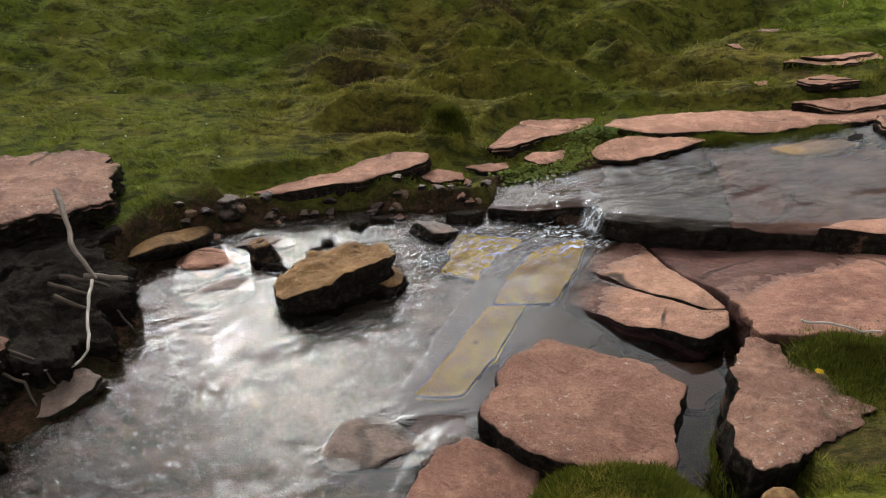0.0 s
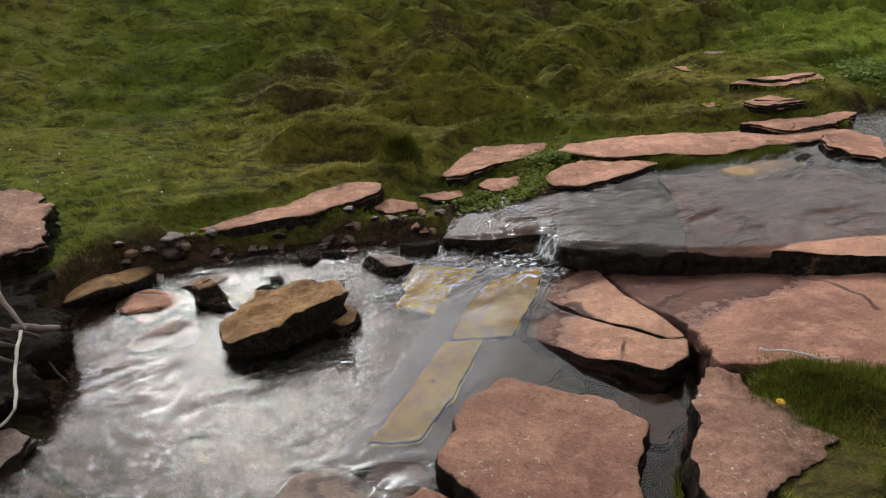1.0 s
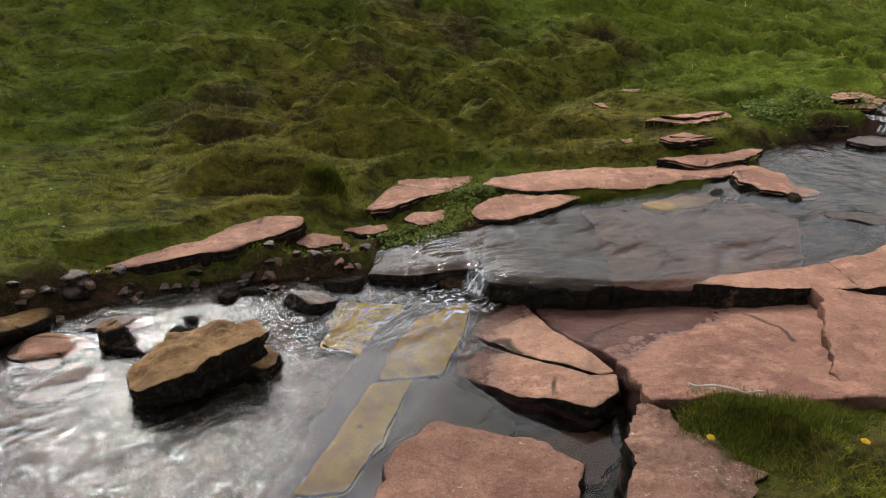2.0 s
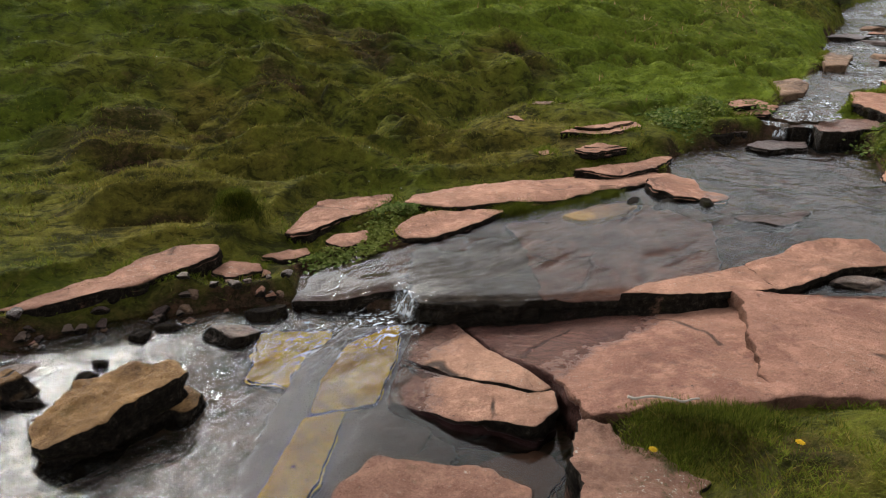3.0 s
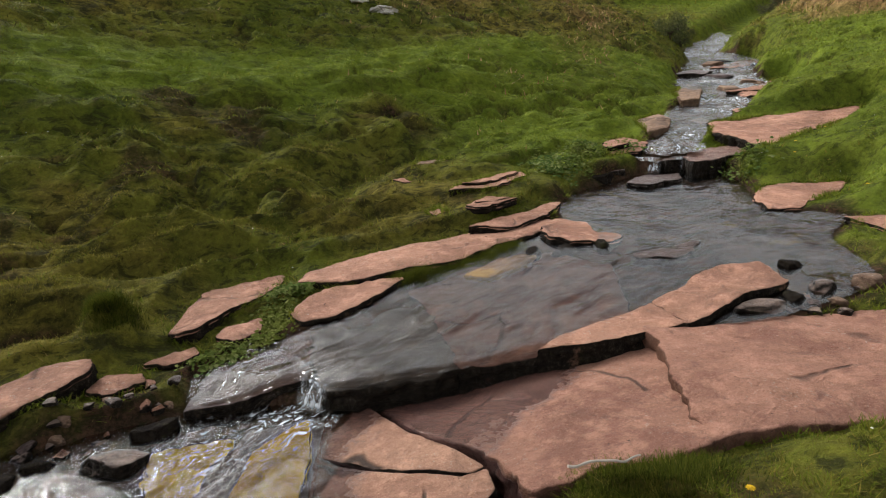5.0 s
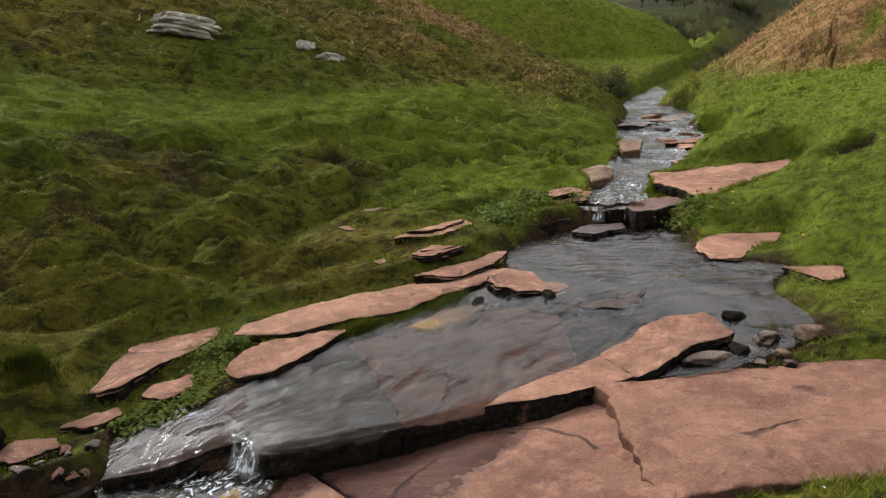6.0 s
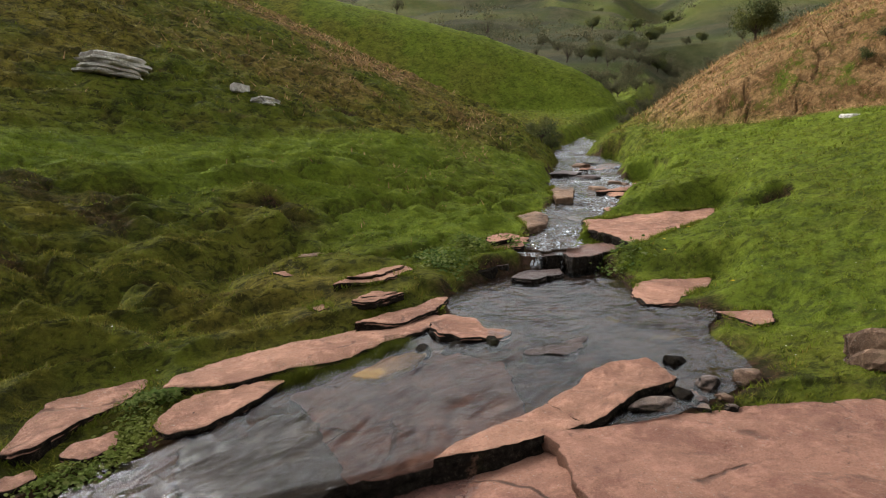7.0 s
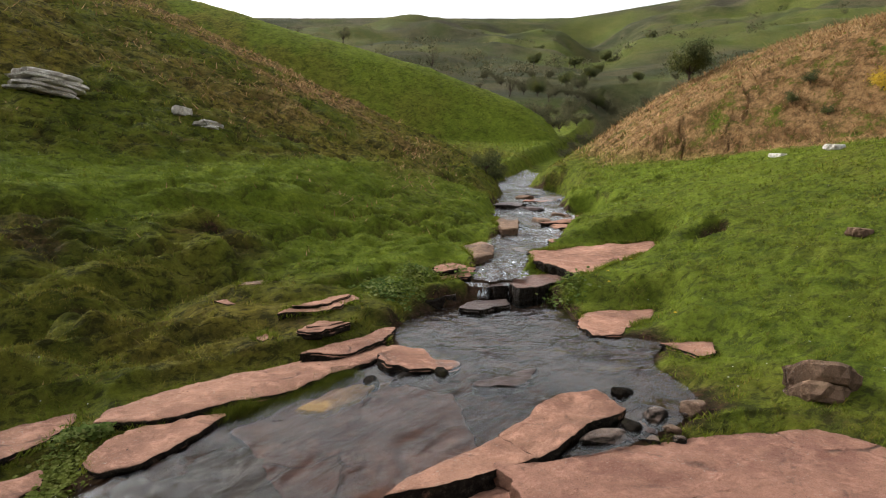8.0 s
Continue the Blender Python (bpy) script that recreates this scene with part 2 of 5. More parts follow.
def water(name, tint, swell, turn, stretch, scale, turbid=0.0, foam=0.0, gloss_rough=0.05):
    """Clear stream water: a see-through body under a rippled mirror; white only where the foam layer says so. turn: the current's heading."""
    n = Nodes(name)
    n.world_place()
    out = n.tree.nodes["Material Output"]
    m = n.add("ShaderNodeMapping", Rotation=(0, 0, radians(turn)))
    n.link(n.place, m.inputs[0])
    n.place = m.outputs[0]
    a = n.noise(scale, 3, 0.5, stretch, 1.4)
    b = n.noise(scale * 3.1, 3, 0.55, stretch, 1.3)
    c = n.noise(scale * 9.0, 2, 0.5, stretch, 0.6)
    calm = n.step(n.noise(1.5, 3, 0.5), 0.35, 0.65)
    h = n.math("ADD", a, n.math("ADD", n.math("MULTIPLY", b, 0.24), n.math("MULTIPLY", n.math("MULTIPLY", c, calm), 0.03)))
    nrm = n.bump(n.math("MULTIPLY", h, n.attribute("lively")), 0.8, swell)
    clear = n.add("ShaderNodeBsdfTransparent", Color=(*tint, 1))
    mud = n.add("ShaderNodeBsdfDiffuse", Color=(0.10, 0.08, 0.055, 1))
    body = n.add("ShaderNodeMixShader", Fac=turbid)
    n.link(clear.outputs[0], body.inputs[1])
    n.link(mud.outputs[0], body.inputs[2])
    gloss = n.add("ShaderNodeBsdfGlossy", Roughness=gloss_rough)
    n.link(nrm, gloss.inputs["Normal"])
    fres = n.add("ShaderNodeFresnel", IOR=1.33)
    n.link(nrm, fres.inputs["Normal"])
    mixed = n.add("ShaderNodeMixShader")
    n.link(fres.outputs[0], mixed.inputs[0])
    n.link(body.outputs[0], mixed.inputs[1])
    n.link(gloss.outputs[0], mixed.inputs[2])
    last = mixed.outputs[0]
    if foam > 0:
        white = n.add("ShaderNodeBsdfDiffuse", Color=(0.75, 0.77, 0.78, 1))
        f = n.math("MULTIPLY", n.step(n.noise(13, 6, 0.75, stretch, 1.5), 0.5, 0.68), n.math("MULTIPLY", n.attribute("foam"), foam), True)
        m2 = n.add("ShaderNodeMixShader")
        n.link(f, m2.inputs[0])
        n.link(last, m2.inputs[1])
        n.link(white.outputs[0], m2.inputs[2])
        last = m2.outputs[0]
    n.tree.nodes.remove(n.bsdf)
    n.link(last, out.inputs["Surface"])
    return n.mat


M_POOL = water("pool_water", (0.80, 0.75, 0.66), 0.012, -35, (0.7, 1.4, 1.0), 12.0, 0.02, 1.0, 0.015)
M_RUN = water("running_water", (0.90, 0.82, 0.74), 0.010, -20, (0.5, 1.6, 1.0), 11.0, 0.0, 1.0, 0.015)
M_BROOK = water("brook_water", (0.8, 0.78, 0.72), 0.05, 45, (1.3, 0.8, 1.0), 6.0, 0.05, 1.0, 0.06)


def plain(name, colour, rough=0.8):
    n = Nodes(name)
    n.world_place()
    v = n.noise(14, 5, 0.65)
    col = n.mix(n.step(v, 0.35, 0.7), tuple(c * 0.6 for c in colour), colour)
    return n.out(col, rough, n.bump(n.noise(60, 4, 0.7), 0.5, 0.006), 0.2)


M_WOOD = plain("bleached_driftwood", (0.42, 0.38, 0.32), 0.75)
M_BARK = plain("dark_bark", (0.075, 0.055, 0.04), 0.9)
M_LEAF = blade_material("tree_leaves", [(0.0, (0.05, 0.06, 0.028)), (0.6, (0.085, 0.10, 0.04)), (1.0, (0.13, 0.13, 0.06))])
M_CRESS = blade_material("streamside_leaves", [(0.0, (0.05, 0.085, 0.02)), (0.6, (0.10, 0.15, 0.035)), (1.0, (0.2, 0.22, 0.08))])
M_SCRUB = blade_material("grey_green_scrub", [(0.0, (0.060, 0.062, 0.034)), (0.6, (0.100, 0.100, 0.052)), (1.0, (0.15, 0.13, 0.075))], 0.0)
M_FLOWER = plain("yellow_petals", (0.75, 0.5, 0.02), 0.6)
M_GORSE = plain("gorse_bloom", (0.62, 0.42, 0.03), 0.7)

# ---------------------------------------------------------------- the lie of the land
# s runs up the valley, p to its left-hand side; z = 0 is the upper pool's water
POOL = [(-3.2, 0.2), (-1.9, 1.5), (-1.58, 2.1), (-1.46, 2.5), (-1.52, 2.95), (-1.72, 3.35), (-1.6, 3.75), (-1.3, 4.03), (-0.7, 4.22),
        (0.05, 4.28), (0.4, 4.3), (1.0, 4.2), (1.5, 3.8), (1.6, 3.0), (1.38, 2.5), (1.16, 2.1), (1.12, 1.7), (0.98, 1.68), (0.85, 1.86), (0.35, 1.92), (0.15, 1.62), (-0.18, 1.42), (-0.5, 1.1), (-1.4, 0.0)]
CHUTE = [(0.35, 4.25), (0.42, 4.55), (0.85, 4.74), (1.12, 4.66), (1.5, 4.66), (2.0, 4.92), (2.5, 4.98), (3.2, 5.08), (3.7, 5.3), (3.9, 5.66), (4.5, 6.08),
         (5.5, 6.35), (6.25, 6.6), (6.35, 6.1), (6.06, 5.42), (5.4, 4.7), (5.38, 4.44), (5.62, 4.25), (5.75, 4.0), (5.2, 3.85), (4.92, 3.66), (4.64, 3.22),
         (4.4, 3.0), (3.9, 2.92), (3.4, 2.95), (2.7, 3.2), (1.8, 3.45), (1.0, 3.75), (0.6, 4.1)]
BROOK = [(5.8, 6.42, 0.22, 0.18), (6.1, 6.5, 0.28, 0.2), (6.66, 6.94, 0.28, 0.22), (7.5, 7.56, 0.3, 0.33), (8.55, 8.1, 0.45, 0.4), (9.7, 8.9, 0.5, 0.47), (10.7, 9.8, 0.75, 0.55), (12.2, 11.25, 0.7, 0.65), (14.3, 12.9, 0.8, 0.75),
         (16.0, 15.2, 0.5, 0.9), (24.0, 19.5, 0.6, 1.9), (30.0, 22.0, 0.7, 2.9), (60.0, 40.0, 0.8, 6.0)]


def poly_distance(x, y, outline):
    """Signed distance of points to a closed outline, negative inside."""
    best = np.full(x.shape, 1e9)
    inside = np.zeros(x.shape, bool)
    for (x0, y0), (x1, y1) in zip(outline, outline[1:] + outline[:1]):
        dx, dy = x1 - x0, y1 - y0
        k = np.clip(((x - x0) * dx + (y - y0) * dy) / (dx * dx + dy * dy), 0, 1)
        best = np.minimum(best, np.hypot(x - x0 - k * dx, y - y0 - k * dy))
        if y0 != y1:
            cross = ((y0 > y) != (y1 > y)) & (x < (x1 - x0) * (y - y0) / (y1 - y0) + x0)
            inside ^= cross
    return np.where(inside, -best, best)


def brook_distance(x, y):
    best, level = np.full(x.shape, 1e9), np.zeros(x.shape)
    for (x0, y0, w0, z0), (x1, y1, w1, z1) in zip(BROOK, BROOK[1:]):
        dx, dy = x1 - x0, y1 - y0
        k = np.clip(((x - x0) * dx + (y - y0) * dy) / (dx * dx + dy * dy), 0, 1)
        d = np.hypot(x - x0 - k * dx, y - y0 - k * dy) - (w0 + k * (w1 - w0))
        near = d < best
        best = np.where(near, d, best)
        level = np.where(near, z0 + k * (z1 - z0), level)
    return best, level


def smooth(lo, hi, v):
    k = np.clip((v - lo) / (hi - lo), 0, 1)
    return k * k * (3 - 2 * k)


def chute_level(x, y):
    """The water's height above the step: level in the pool, falling to the lip."""
    k = np.clip((3.7 - x) / 2.7, 0, 1.25)
    return -0.215 * k ** 1.15 - 0.04 * smooth(1.35, 0.45, x)


RNG = np.random.RandomState(7)
TABLE = RNG.rand(256, 256)


def value_noise(x, y):
    xi, yi = np.floor(x).astype(int), np.floor(y).astype(int)
    fx, fy = x - xi, y - yi
    fx, fy = fx * fx * (3 - 2 * fx), fy * fy * (3 - 2 * fy)
    a, b = TABLE[xi % 256, yi % 256], TABLE[(xi + 1) % 256, yi % 256]
    c, d = TABLE[xi % 256, (yi + 1) % 256], TABLE[(xi + 1) % 256, (yi + 1) % 256]
    return (a * (1 - fx) + b * fx) * (1 - fy) + (c * (1 - fx) + d * fx) * fy - 0.5


def fractal(x, y, octaves=4):
    total, amp = 0, 1.0
    for i in range(octaves):
        total = total + amp * value_noise(x * 2 ** i + 17.3 * i, y * 2 ** i + 5.1 * i)
        amp *= 0.5
    return total


PADS = []          # stones let into the ground: outline, height, slope, middle
HUMMOCKS = [(-0.5, 5.52, 0.52, 0.20, 0.20), (0.02, 5.2, 0.15, 0.12, 0.13), (0.1, 6.2, 0.45, 0.2, 0.14), (0.95, 6.25, 0.42, 0.2, 0.14), (-0.8, 6.72, 0.45, 0.2, 0.13),
            (1.5, 7.2, 0.5, 0.2, 0.14), (0.4, 7.1, 0.45, 0.2, 0.13), (2.4, 7.9, 0.5, 0.2, 0.13), (1.9, 6.5, 0.36, 0.2, 0.10), (2.0, 9.35, 0.5, 0.2, 0.16), (3.7, 9.55, 0.7, 0.2, 0.14), (5.0, 9.7, 0.6, 0.2, 0.12)]
_lumps = random.Random(91)
HUMMOCKS += [(_lumps.uniform(-1.4, 4.2), _lumps.uniform(5.9, 9.2), _lumps.uniform(0.12, 0.38), _lumps.uniform(0.08, 0.16), _lumps.uniform(0.04, 0.10)) for _ in range(70)]
KNOLLS = [(5.0, 3.55, 0.3, 0.3, 0.05), (3.5, 6.35, 0.75, 0.4, 0.10), (9.4, 5.5, 0.8, 0.3, 0.16), (2.2, 1.85, 0.9, 0.35, 0.12), (3.2, 1.35, 0.8, 0.5, 0.13), (1.75, 2.15, 0.3, 0.22, 0.06)]


SCARS = [(10.6, 15.3, 0.9, 0.26, 0.42), (2.05, 9.15, 0.30, 0.13, 0.28), (9.1, 5.35, 0.5, 0.14, 0.2), (3.7, 8.85, 0.28, 0.10, 0.12), (-0.9, 6.45, 0.24, 0.09, 0.16), (0.1, 6.0, 0.3, 0.08, 0.13), (0.85, 5.98, 0.26, 0.08, 0.12), (1.15, 6.9, 0.2, 0.10, 0.14),
         (1.62, 7.05, 0.22, 0.08, 0.12), (-0.5, 5.3, 0.42, 0.08, 0.06), (6.6, 12.6, 0.7, 0.14, 0.2), (3.6, 13.0, 0.9, 0.14, 0.2), (4.6, 13.9, 0.7, 0.12, 0.2)]     # bare peat hollows


def land(x, y):
    """The ground before the stream is cut into it."""
    s, p = (x + y) * 0.70711, (y - x) * 0.70711
    floor = np.interp(s, [-9, -3, 1.5, 3, 5, 7, 9, 12, 15, 18.5, 21, 30, 36, 60, 110], [-0.5, -0.2, -0.12, -0.13, -0.03, 0.07, 0.3, 0.52, 0.7, 0.9, 1.15, 2.3, 3.0, 5.5, 8.0])
    foot = np.interp(s, [-12, 0, 3.5, 6, 8.3, 10.6, 12.6, 15.7, 17, 22], [14, 7.6, 5.8, 3.7, 2.9, 1.5, 0.3, -0.4, -0.9, -1.0])
    up = np.maximum(p - foot, 0)
    rise = 0.42 * (np.sqrt(up * up + 0.3) - 0.55)
    rise = rise - 0.20 * smooth(2.2, 3.6, up) * smooth(7, 9, s) * (1 - smooth(14, 16, s)) + 0.0
    crest = 21.1 + 0.12 * p
    near_hill = floor + np.maximum(rise, 0) * (1 - 0.95 * smooth(0, 5.0, s - crest)) * (1 - 0.5 * smooth(16, 40, p))
    field = 4.1 + 0.32 * (p + 3.5) - 0.075 * np.maximum(p - 3, 0) + 0.05 * (s - 38)
    field_crest = 34 + 0.55 * (p + 3.5)
    field = field - 0.35 * np.maximum(s - field_crest, 0)
    field = np.where((p > -6) & (s > 18), field, -50) - 6 * smooth(0, 10, 36 - s) - 8 * smooth(0, 5, -2.5 - p)
    field = field - 0.5 * np.maximum(p - 40, 0)
    q = -p
    bank = floor + np.interp(s, [0, 5, 10, 20, 40], [0.02, 0.09, 0.2, 0.24, 0.1]) * np.maximum(q - 0.9 - 0.6 * smooth(9, 4, s), 0) * (1 - 0.7 * smooth(9, 30, q))
    brown_foot = np.interp(s, [10, 16, 20, 25, 38, 45], [14, 8.6, 3.2, 3.0, 6.3, 7.5])
    above = np.maximum(q - brown_foot, 0)
    brown = floor * 0.6 + 1.0 + 7.0 * (1 - np.exp(-above / 8))
    over = s * 0.6 + q * 0.66 - 37
    brown = np.where(above > 0, brown, -50) - 0.75 * np.maximum(over, 0)
    right = np.maximum(bank, np.minimum(brown, bank + 0.8 * above))
    left = np.maximum(near_hill, field)
    side = p + 4.0 * smooth(22, 31, s)
    k = smooth(-0.8, 0.8, side)
    z = left * k + right * (1 - k)
    r = np.hypot(x, y)
    az = np.degrees(np.arctan2(x, y))
    moor = 1.5 + np.minimum(r / 400, 1.0) ** 1.4 * np.interp(az, [-40, 10, 25, 38, 52, 60, 68, 90], [40, 60, 72, 79, 81.5, 90, 96, 100]) * (0.5 + 0.5 * smooth(150, 110, az))
    moor = moor + (fractal(x / 45, y / 45, 5) * 11 - 9 * np.exp(-((az - 54) / 2.2) ** 2) * smooth(90, 220, r)) * smooth(60, 200, r) * (1 - smooth(330, 400, r))
    z = np.where(r > 42, np.maximum(z * (1 - smooth(60, 110, r)), moor * smooth(40, 58, r)), z)
    rugged = np.exp(-((x - 1.2) / 2.6) ** 2 - ((y - 6.9) / 1.3) ** 2)
    z = z + fractal(x / 2.3, y / 2.3, 3) * 0.10 * smooth(2.5, 9, r)
    ridge = np.abs(fractal(x / 0.62 + 3.7, y / 0.36, 3)) * 1.6 - 0.3
    z = z + ridge * (0.05 + 0.07 * smooth(6, 11, r) + 0.07 * rugged) * (1 - 0.6 * smooth(20, 40, r)) * (0.35 + 0.65 * smooth(-1.0, 2.0, p)) * (1 - 0.6 * np.exp(-((y - 10.4 - 0.05 * x) / 1.1) ** 2)) * smooth(1.5, 5, r) + fractal(x / 0.24, y / 0.13, 3) * (0.035 + 0.05 * rugged + 0.06 * smooth(9.5, 11.5, y) * smooth(30, 18, r)) - 0.12 * creases(x, y)
    for hx, hy, rx, ry, h in SCARS:
        z = z - h * np.exp(-((x - hx) / rx) ** 4 - ((y - hy) / ry) ** 2) * (1 + 1.5 * fractal(x * 2.5, y * 2.5, 2))
    z = z - 0.22 * smooth(-1.3, -1.6, x) * smooth(3.45, 3.15, y) * smooth(0.8, 1.6, y)
    for hx, hy, rx, ry, h in KNOLLS:
        z = z + h * np.exp(-((x - hx) / rx) ** 2 - ((y - hy) / ry) ** 2)
    z = np.array(z, float)
    for hx, hy, rx, ry, h in HUMMOCKS:          # steep-fronted turf clumps that run back into the slope
        m = (np.abs(x - hx) < 1.6 * rx) & (y > hy - 2 * ry) & (y < hy + 5 * ry)
        if m.any():
            u, v = x[m] - hx, y[m] - hy
            v = v + fractal(x[m] * 3.1, y[m] * 3.1, 2) * 0.16
            z[m] = z[m] + h * np.exp(-(u / rx) ** 4) * smooth(-ry, -0.35 * ry, v) * (1 - smooth(0.3 * ry, 4 * ry, v))
    return z


def creases(x, y):
    """Winding sheep-trod cracks between the tussocks of the hillside."""
    n = fractal(x / 1.25 + 31.7, y / 0.5 + 4.4, 4)
    s = (x + y) * 0.70711
    r = np.hypot(x, y)
    flat = np.exp(-((y - 10.35 - 0.07 * x) / 0.55) ** 2)
    return np.exp(-(n / 0.045) ** 2) * smooth(5.6, 6.6, y - 0.15 * x) * (1 - 0.9 * flat) * smooth(34, 24, r) * smooth(-2.5, 0.5, x + 0.6 * (y - 6))


def channel(x, y):
    d1 = poly_distance(x, y, POOL)
    d2 = poly_distance(x, y, CHUTE)
    d3, z3 = brook_distance(x, y)
    d = np.minimum(np.minimum(d1, d2), d3)
    level = np.where(d == d1, -0.38, np.where(d == d2, chute_level(x, y), z3))
    return d, level, d1, d2


def ground_height(x, y):
    z = land(x, y)
    d, level, d1, d2 = channel(x, y)
    wobble = fractal(x * 4, y * 4, 3) * 0.08
    bed = level - 0.03 - np.clip(-d, 0, 0.35) * np.where(d1 < 0, 0.35, 0.08) + fractal(x * 7, y * 7, 2) * 0.03
    k = smooth(-0.05, 0.24, d + wobble)
    low = smooth(4.2, 4.8, x) * smooth(0.3, -0.3, y - x) * smooth(7.6, 6.9, x)        # the upper pool's low right-hand bank
    z = np.minimum(z, level + 0.16 - 0.11 * low + (0.75 - 0.5 * low) * np.maximum(d, 0) + 2.0 * np.maximum(d - 5, 0))
    z = np.where(d < 0.5, bed * (1 - k) + np.maximum(z, level + 0.05) * k, z)
    for raising in (True, False):
        for outline, top, (gx, gy), (cx, cy), sunk in PADS:
            if raising and not sunk:
                continue
            x0, x1 = min(q[0] for q in outline) - 0.9, max(q[0] for q in outline) + 0.9
            y0, y1 = min(q[1] for q in outline) - 0.9, max(q[1] for q in outline) + 0.9
            m = (x > x0) & (x < x1) & (y > y0) & (y < y1)
            if not m.any():
                continue
            e = poly_distance(x[m], y[m], outline)
            face = top + gx * (x[m] - cx) + gy * (y[m] - cy)
            if raising:
                flat = face - 0.006 - 0.05 * smooth(-0.04, -0.10, e)
                z[m] = z[m] + (flat - z[m]) * smooth(0.45, 0.03, e) * smooth(0.0, 0.15, d[m])
            else:
                proud = 0.04 if cy > 4.4 and not sunk else 0.012
                lim = face - proud - 0.05 * smooth(-0.04, -0.10, e) + 0.30 * np.maximum(e, 0) + 1.2 * np.maximum(e - 0.16, 0)
                z[m] = np.minimum(z[m], lim)
    return z


# ---------------------------------------------------------------- builders


def mesh_object(name, verts, faces, material, smooth_faces=True):
    me = bpy.data.meshes.new(name)
    me.from_pydata([tuple(v) for v in verts], [], faces)
    me.materials.append(material)
    if smooth_faces:
        me.polygons.foreach_set("use_smooth", [True] * len(me.polygons))
    me.update()
    return new(name, me)


def grid_mesh(name, xs, ys, zs, quads, material):
    """A mesh from flat arrays and an (n, 4) or (n, 3) array of corners."""
    me = bpy.data.meshes.new(name)
    me.vertices.add(len(xs))
    me.vertices.foreach_set("co", np.stack([xs, ys, zs], 1).astype(np.float32).ravel())
    k = quads.shape[1]
    me.loops.add(quads.size)
    me.loops.foreach_set("vertex_index", quads.astype(np.int32).ravel())
    me.polygons.add(len(quads))
    me.polygons.foreach_set("loop_start", np.arange(0, quads.size, k, dtype=np.int32))
    me.polygons.foreach_set("use_smooth", np.ones(len(quads), bool))
    me.materials.append(material)
    me.update(calc_edges=True)
    me.validate()
    return new(name, me)


def float_layer(ob, name, values):
    a = ob.data.attributes.new(name, "FLOAT", "POINT")
    a.data.foreach_set("value", values.astype(np.float32))


def resample(outline, step):
    pts = []
    for (x0, y0), (x1, y1) in zip(outline, outline[1:] + outline[:1]):
        n = max(1, int(round(math.hypot(x1 - x0, y1 - y0) / step)))
        pts += [(x0 + (x1 - x0) * i / n, y0 + (y1 - y0) * i / n) for i in range(n)]
    for _ in range(2):
        pts = [((a[0] + 2 * b[0] + c[0]) / 4, (a[1] + 2 * b[1] + c[1]) / 4) for a, b, c in zip(pts[-1:] + pts[:-1], pts, pts[1:] + pts[:1])]
    return pts


def slab(name, outline, top, thick, slope=(0, 0), material=None, label="", rough=0.018, jag=0.028, pad=True, strata=3, under=0.05, step=0.03, group="", category="rock", dome=0.0, sunk=False):
    """A bedded stone: broken outline, uneven top, worn rim, sides in ledges."""
    cx, cy = sum(q[0] for q in outline) / len(outline), sum(q[1] for q in outline) / len(outline)
    if pad:
        PADS.append((outline, top, slope, (cx, cy), sunk))
    rim = resample(outline, step * 0.8)
    n = len(rim)
    seed = cx * 3.1 + cy * 7.7
    verts, faces, rings = [], [], []

    def ring(scale, drop, push, wild):
        idx = []
        for i, (x, y) in enumerate(rim):
            ux, uy = x - cx, y - cy
            length = math.hypot(ux, uy) + 1e-6
            j = noise.noise((x * 6 + seed, y * 6, 0.3)) * jag + noise.noise((x * 19, y * 19 + seed, 1.7)) * jag * 0.8 + noise.noise((x * 47, y * 47, seed)) * jag * 0.35
            side = noise.noise((x * 9 + seed, y * 9, wild * 2.3)) * push
            k = scale + (j * min(1, scale * 1.0) + side) / length
            px, py = cx + ux * k, cy + uy * k
            h = top + slope[0] * (px - cx) + slope[1] * (py - cy) - drop + dome * (1 - scale * scale)
            h += (noise.noise((px * 2.2, py * 2.2, seed)) * 1.6 + noise.noise((px * 7, py * 7, seed)) * 0.7 + noise.noise((px * 24, py * 24, seed)) * 0.3) * rough
            idx.append(len(verts))
            verts.append((px - cx, py - cy, h - top))
        rings.append(idx)

    inner = max(4, min(16, int(math.sqrt(n) * 1.4)))
    for i in range(1, inner + 1):
        ring(0.97 * i / inner, 0.0, 0.0, 0.0)
    ring(0.985, 0.004, 0.006, 0.1)
    ring(0.996, 0.012, 0.012, 0.2)
    ring(1.0, 0.026, 0.016, 0.35)
    for i in range(1, strata + 1):
        deep = thick * i / strata
        ring(1.0, deep - thick / strata * 0.35, 0.035, i + 0.5)
        ring(1.0 - under * i / strata, deep, 0.03, i + 0.9)
    middle = len(verts)
    verts.append((0, 0, dome + noise.noise((cx * 2.2, cy * 2.2, seed)) * 1.6 * rough))
    first = rings[0]
    for i in range(n):
        faces.append((middle, first[i], first[(i + 1) % n]))
    for a, b in zip(rings, rings[1:]):
        for i in range(n):
            k = (i + 1) % n
            faces.append((a[i], b[i], b[k], a[k]))
    faces.append(tuple(reversed(rings[-1])))
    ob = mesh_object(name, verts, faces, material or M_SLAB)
    ob.location = (cx, cy, top)
    return tagged(ob, label, category, group, "thing")


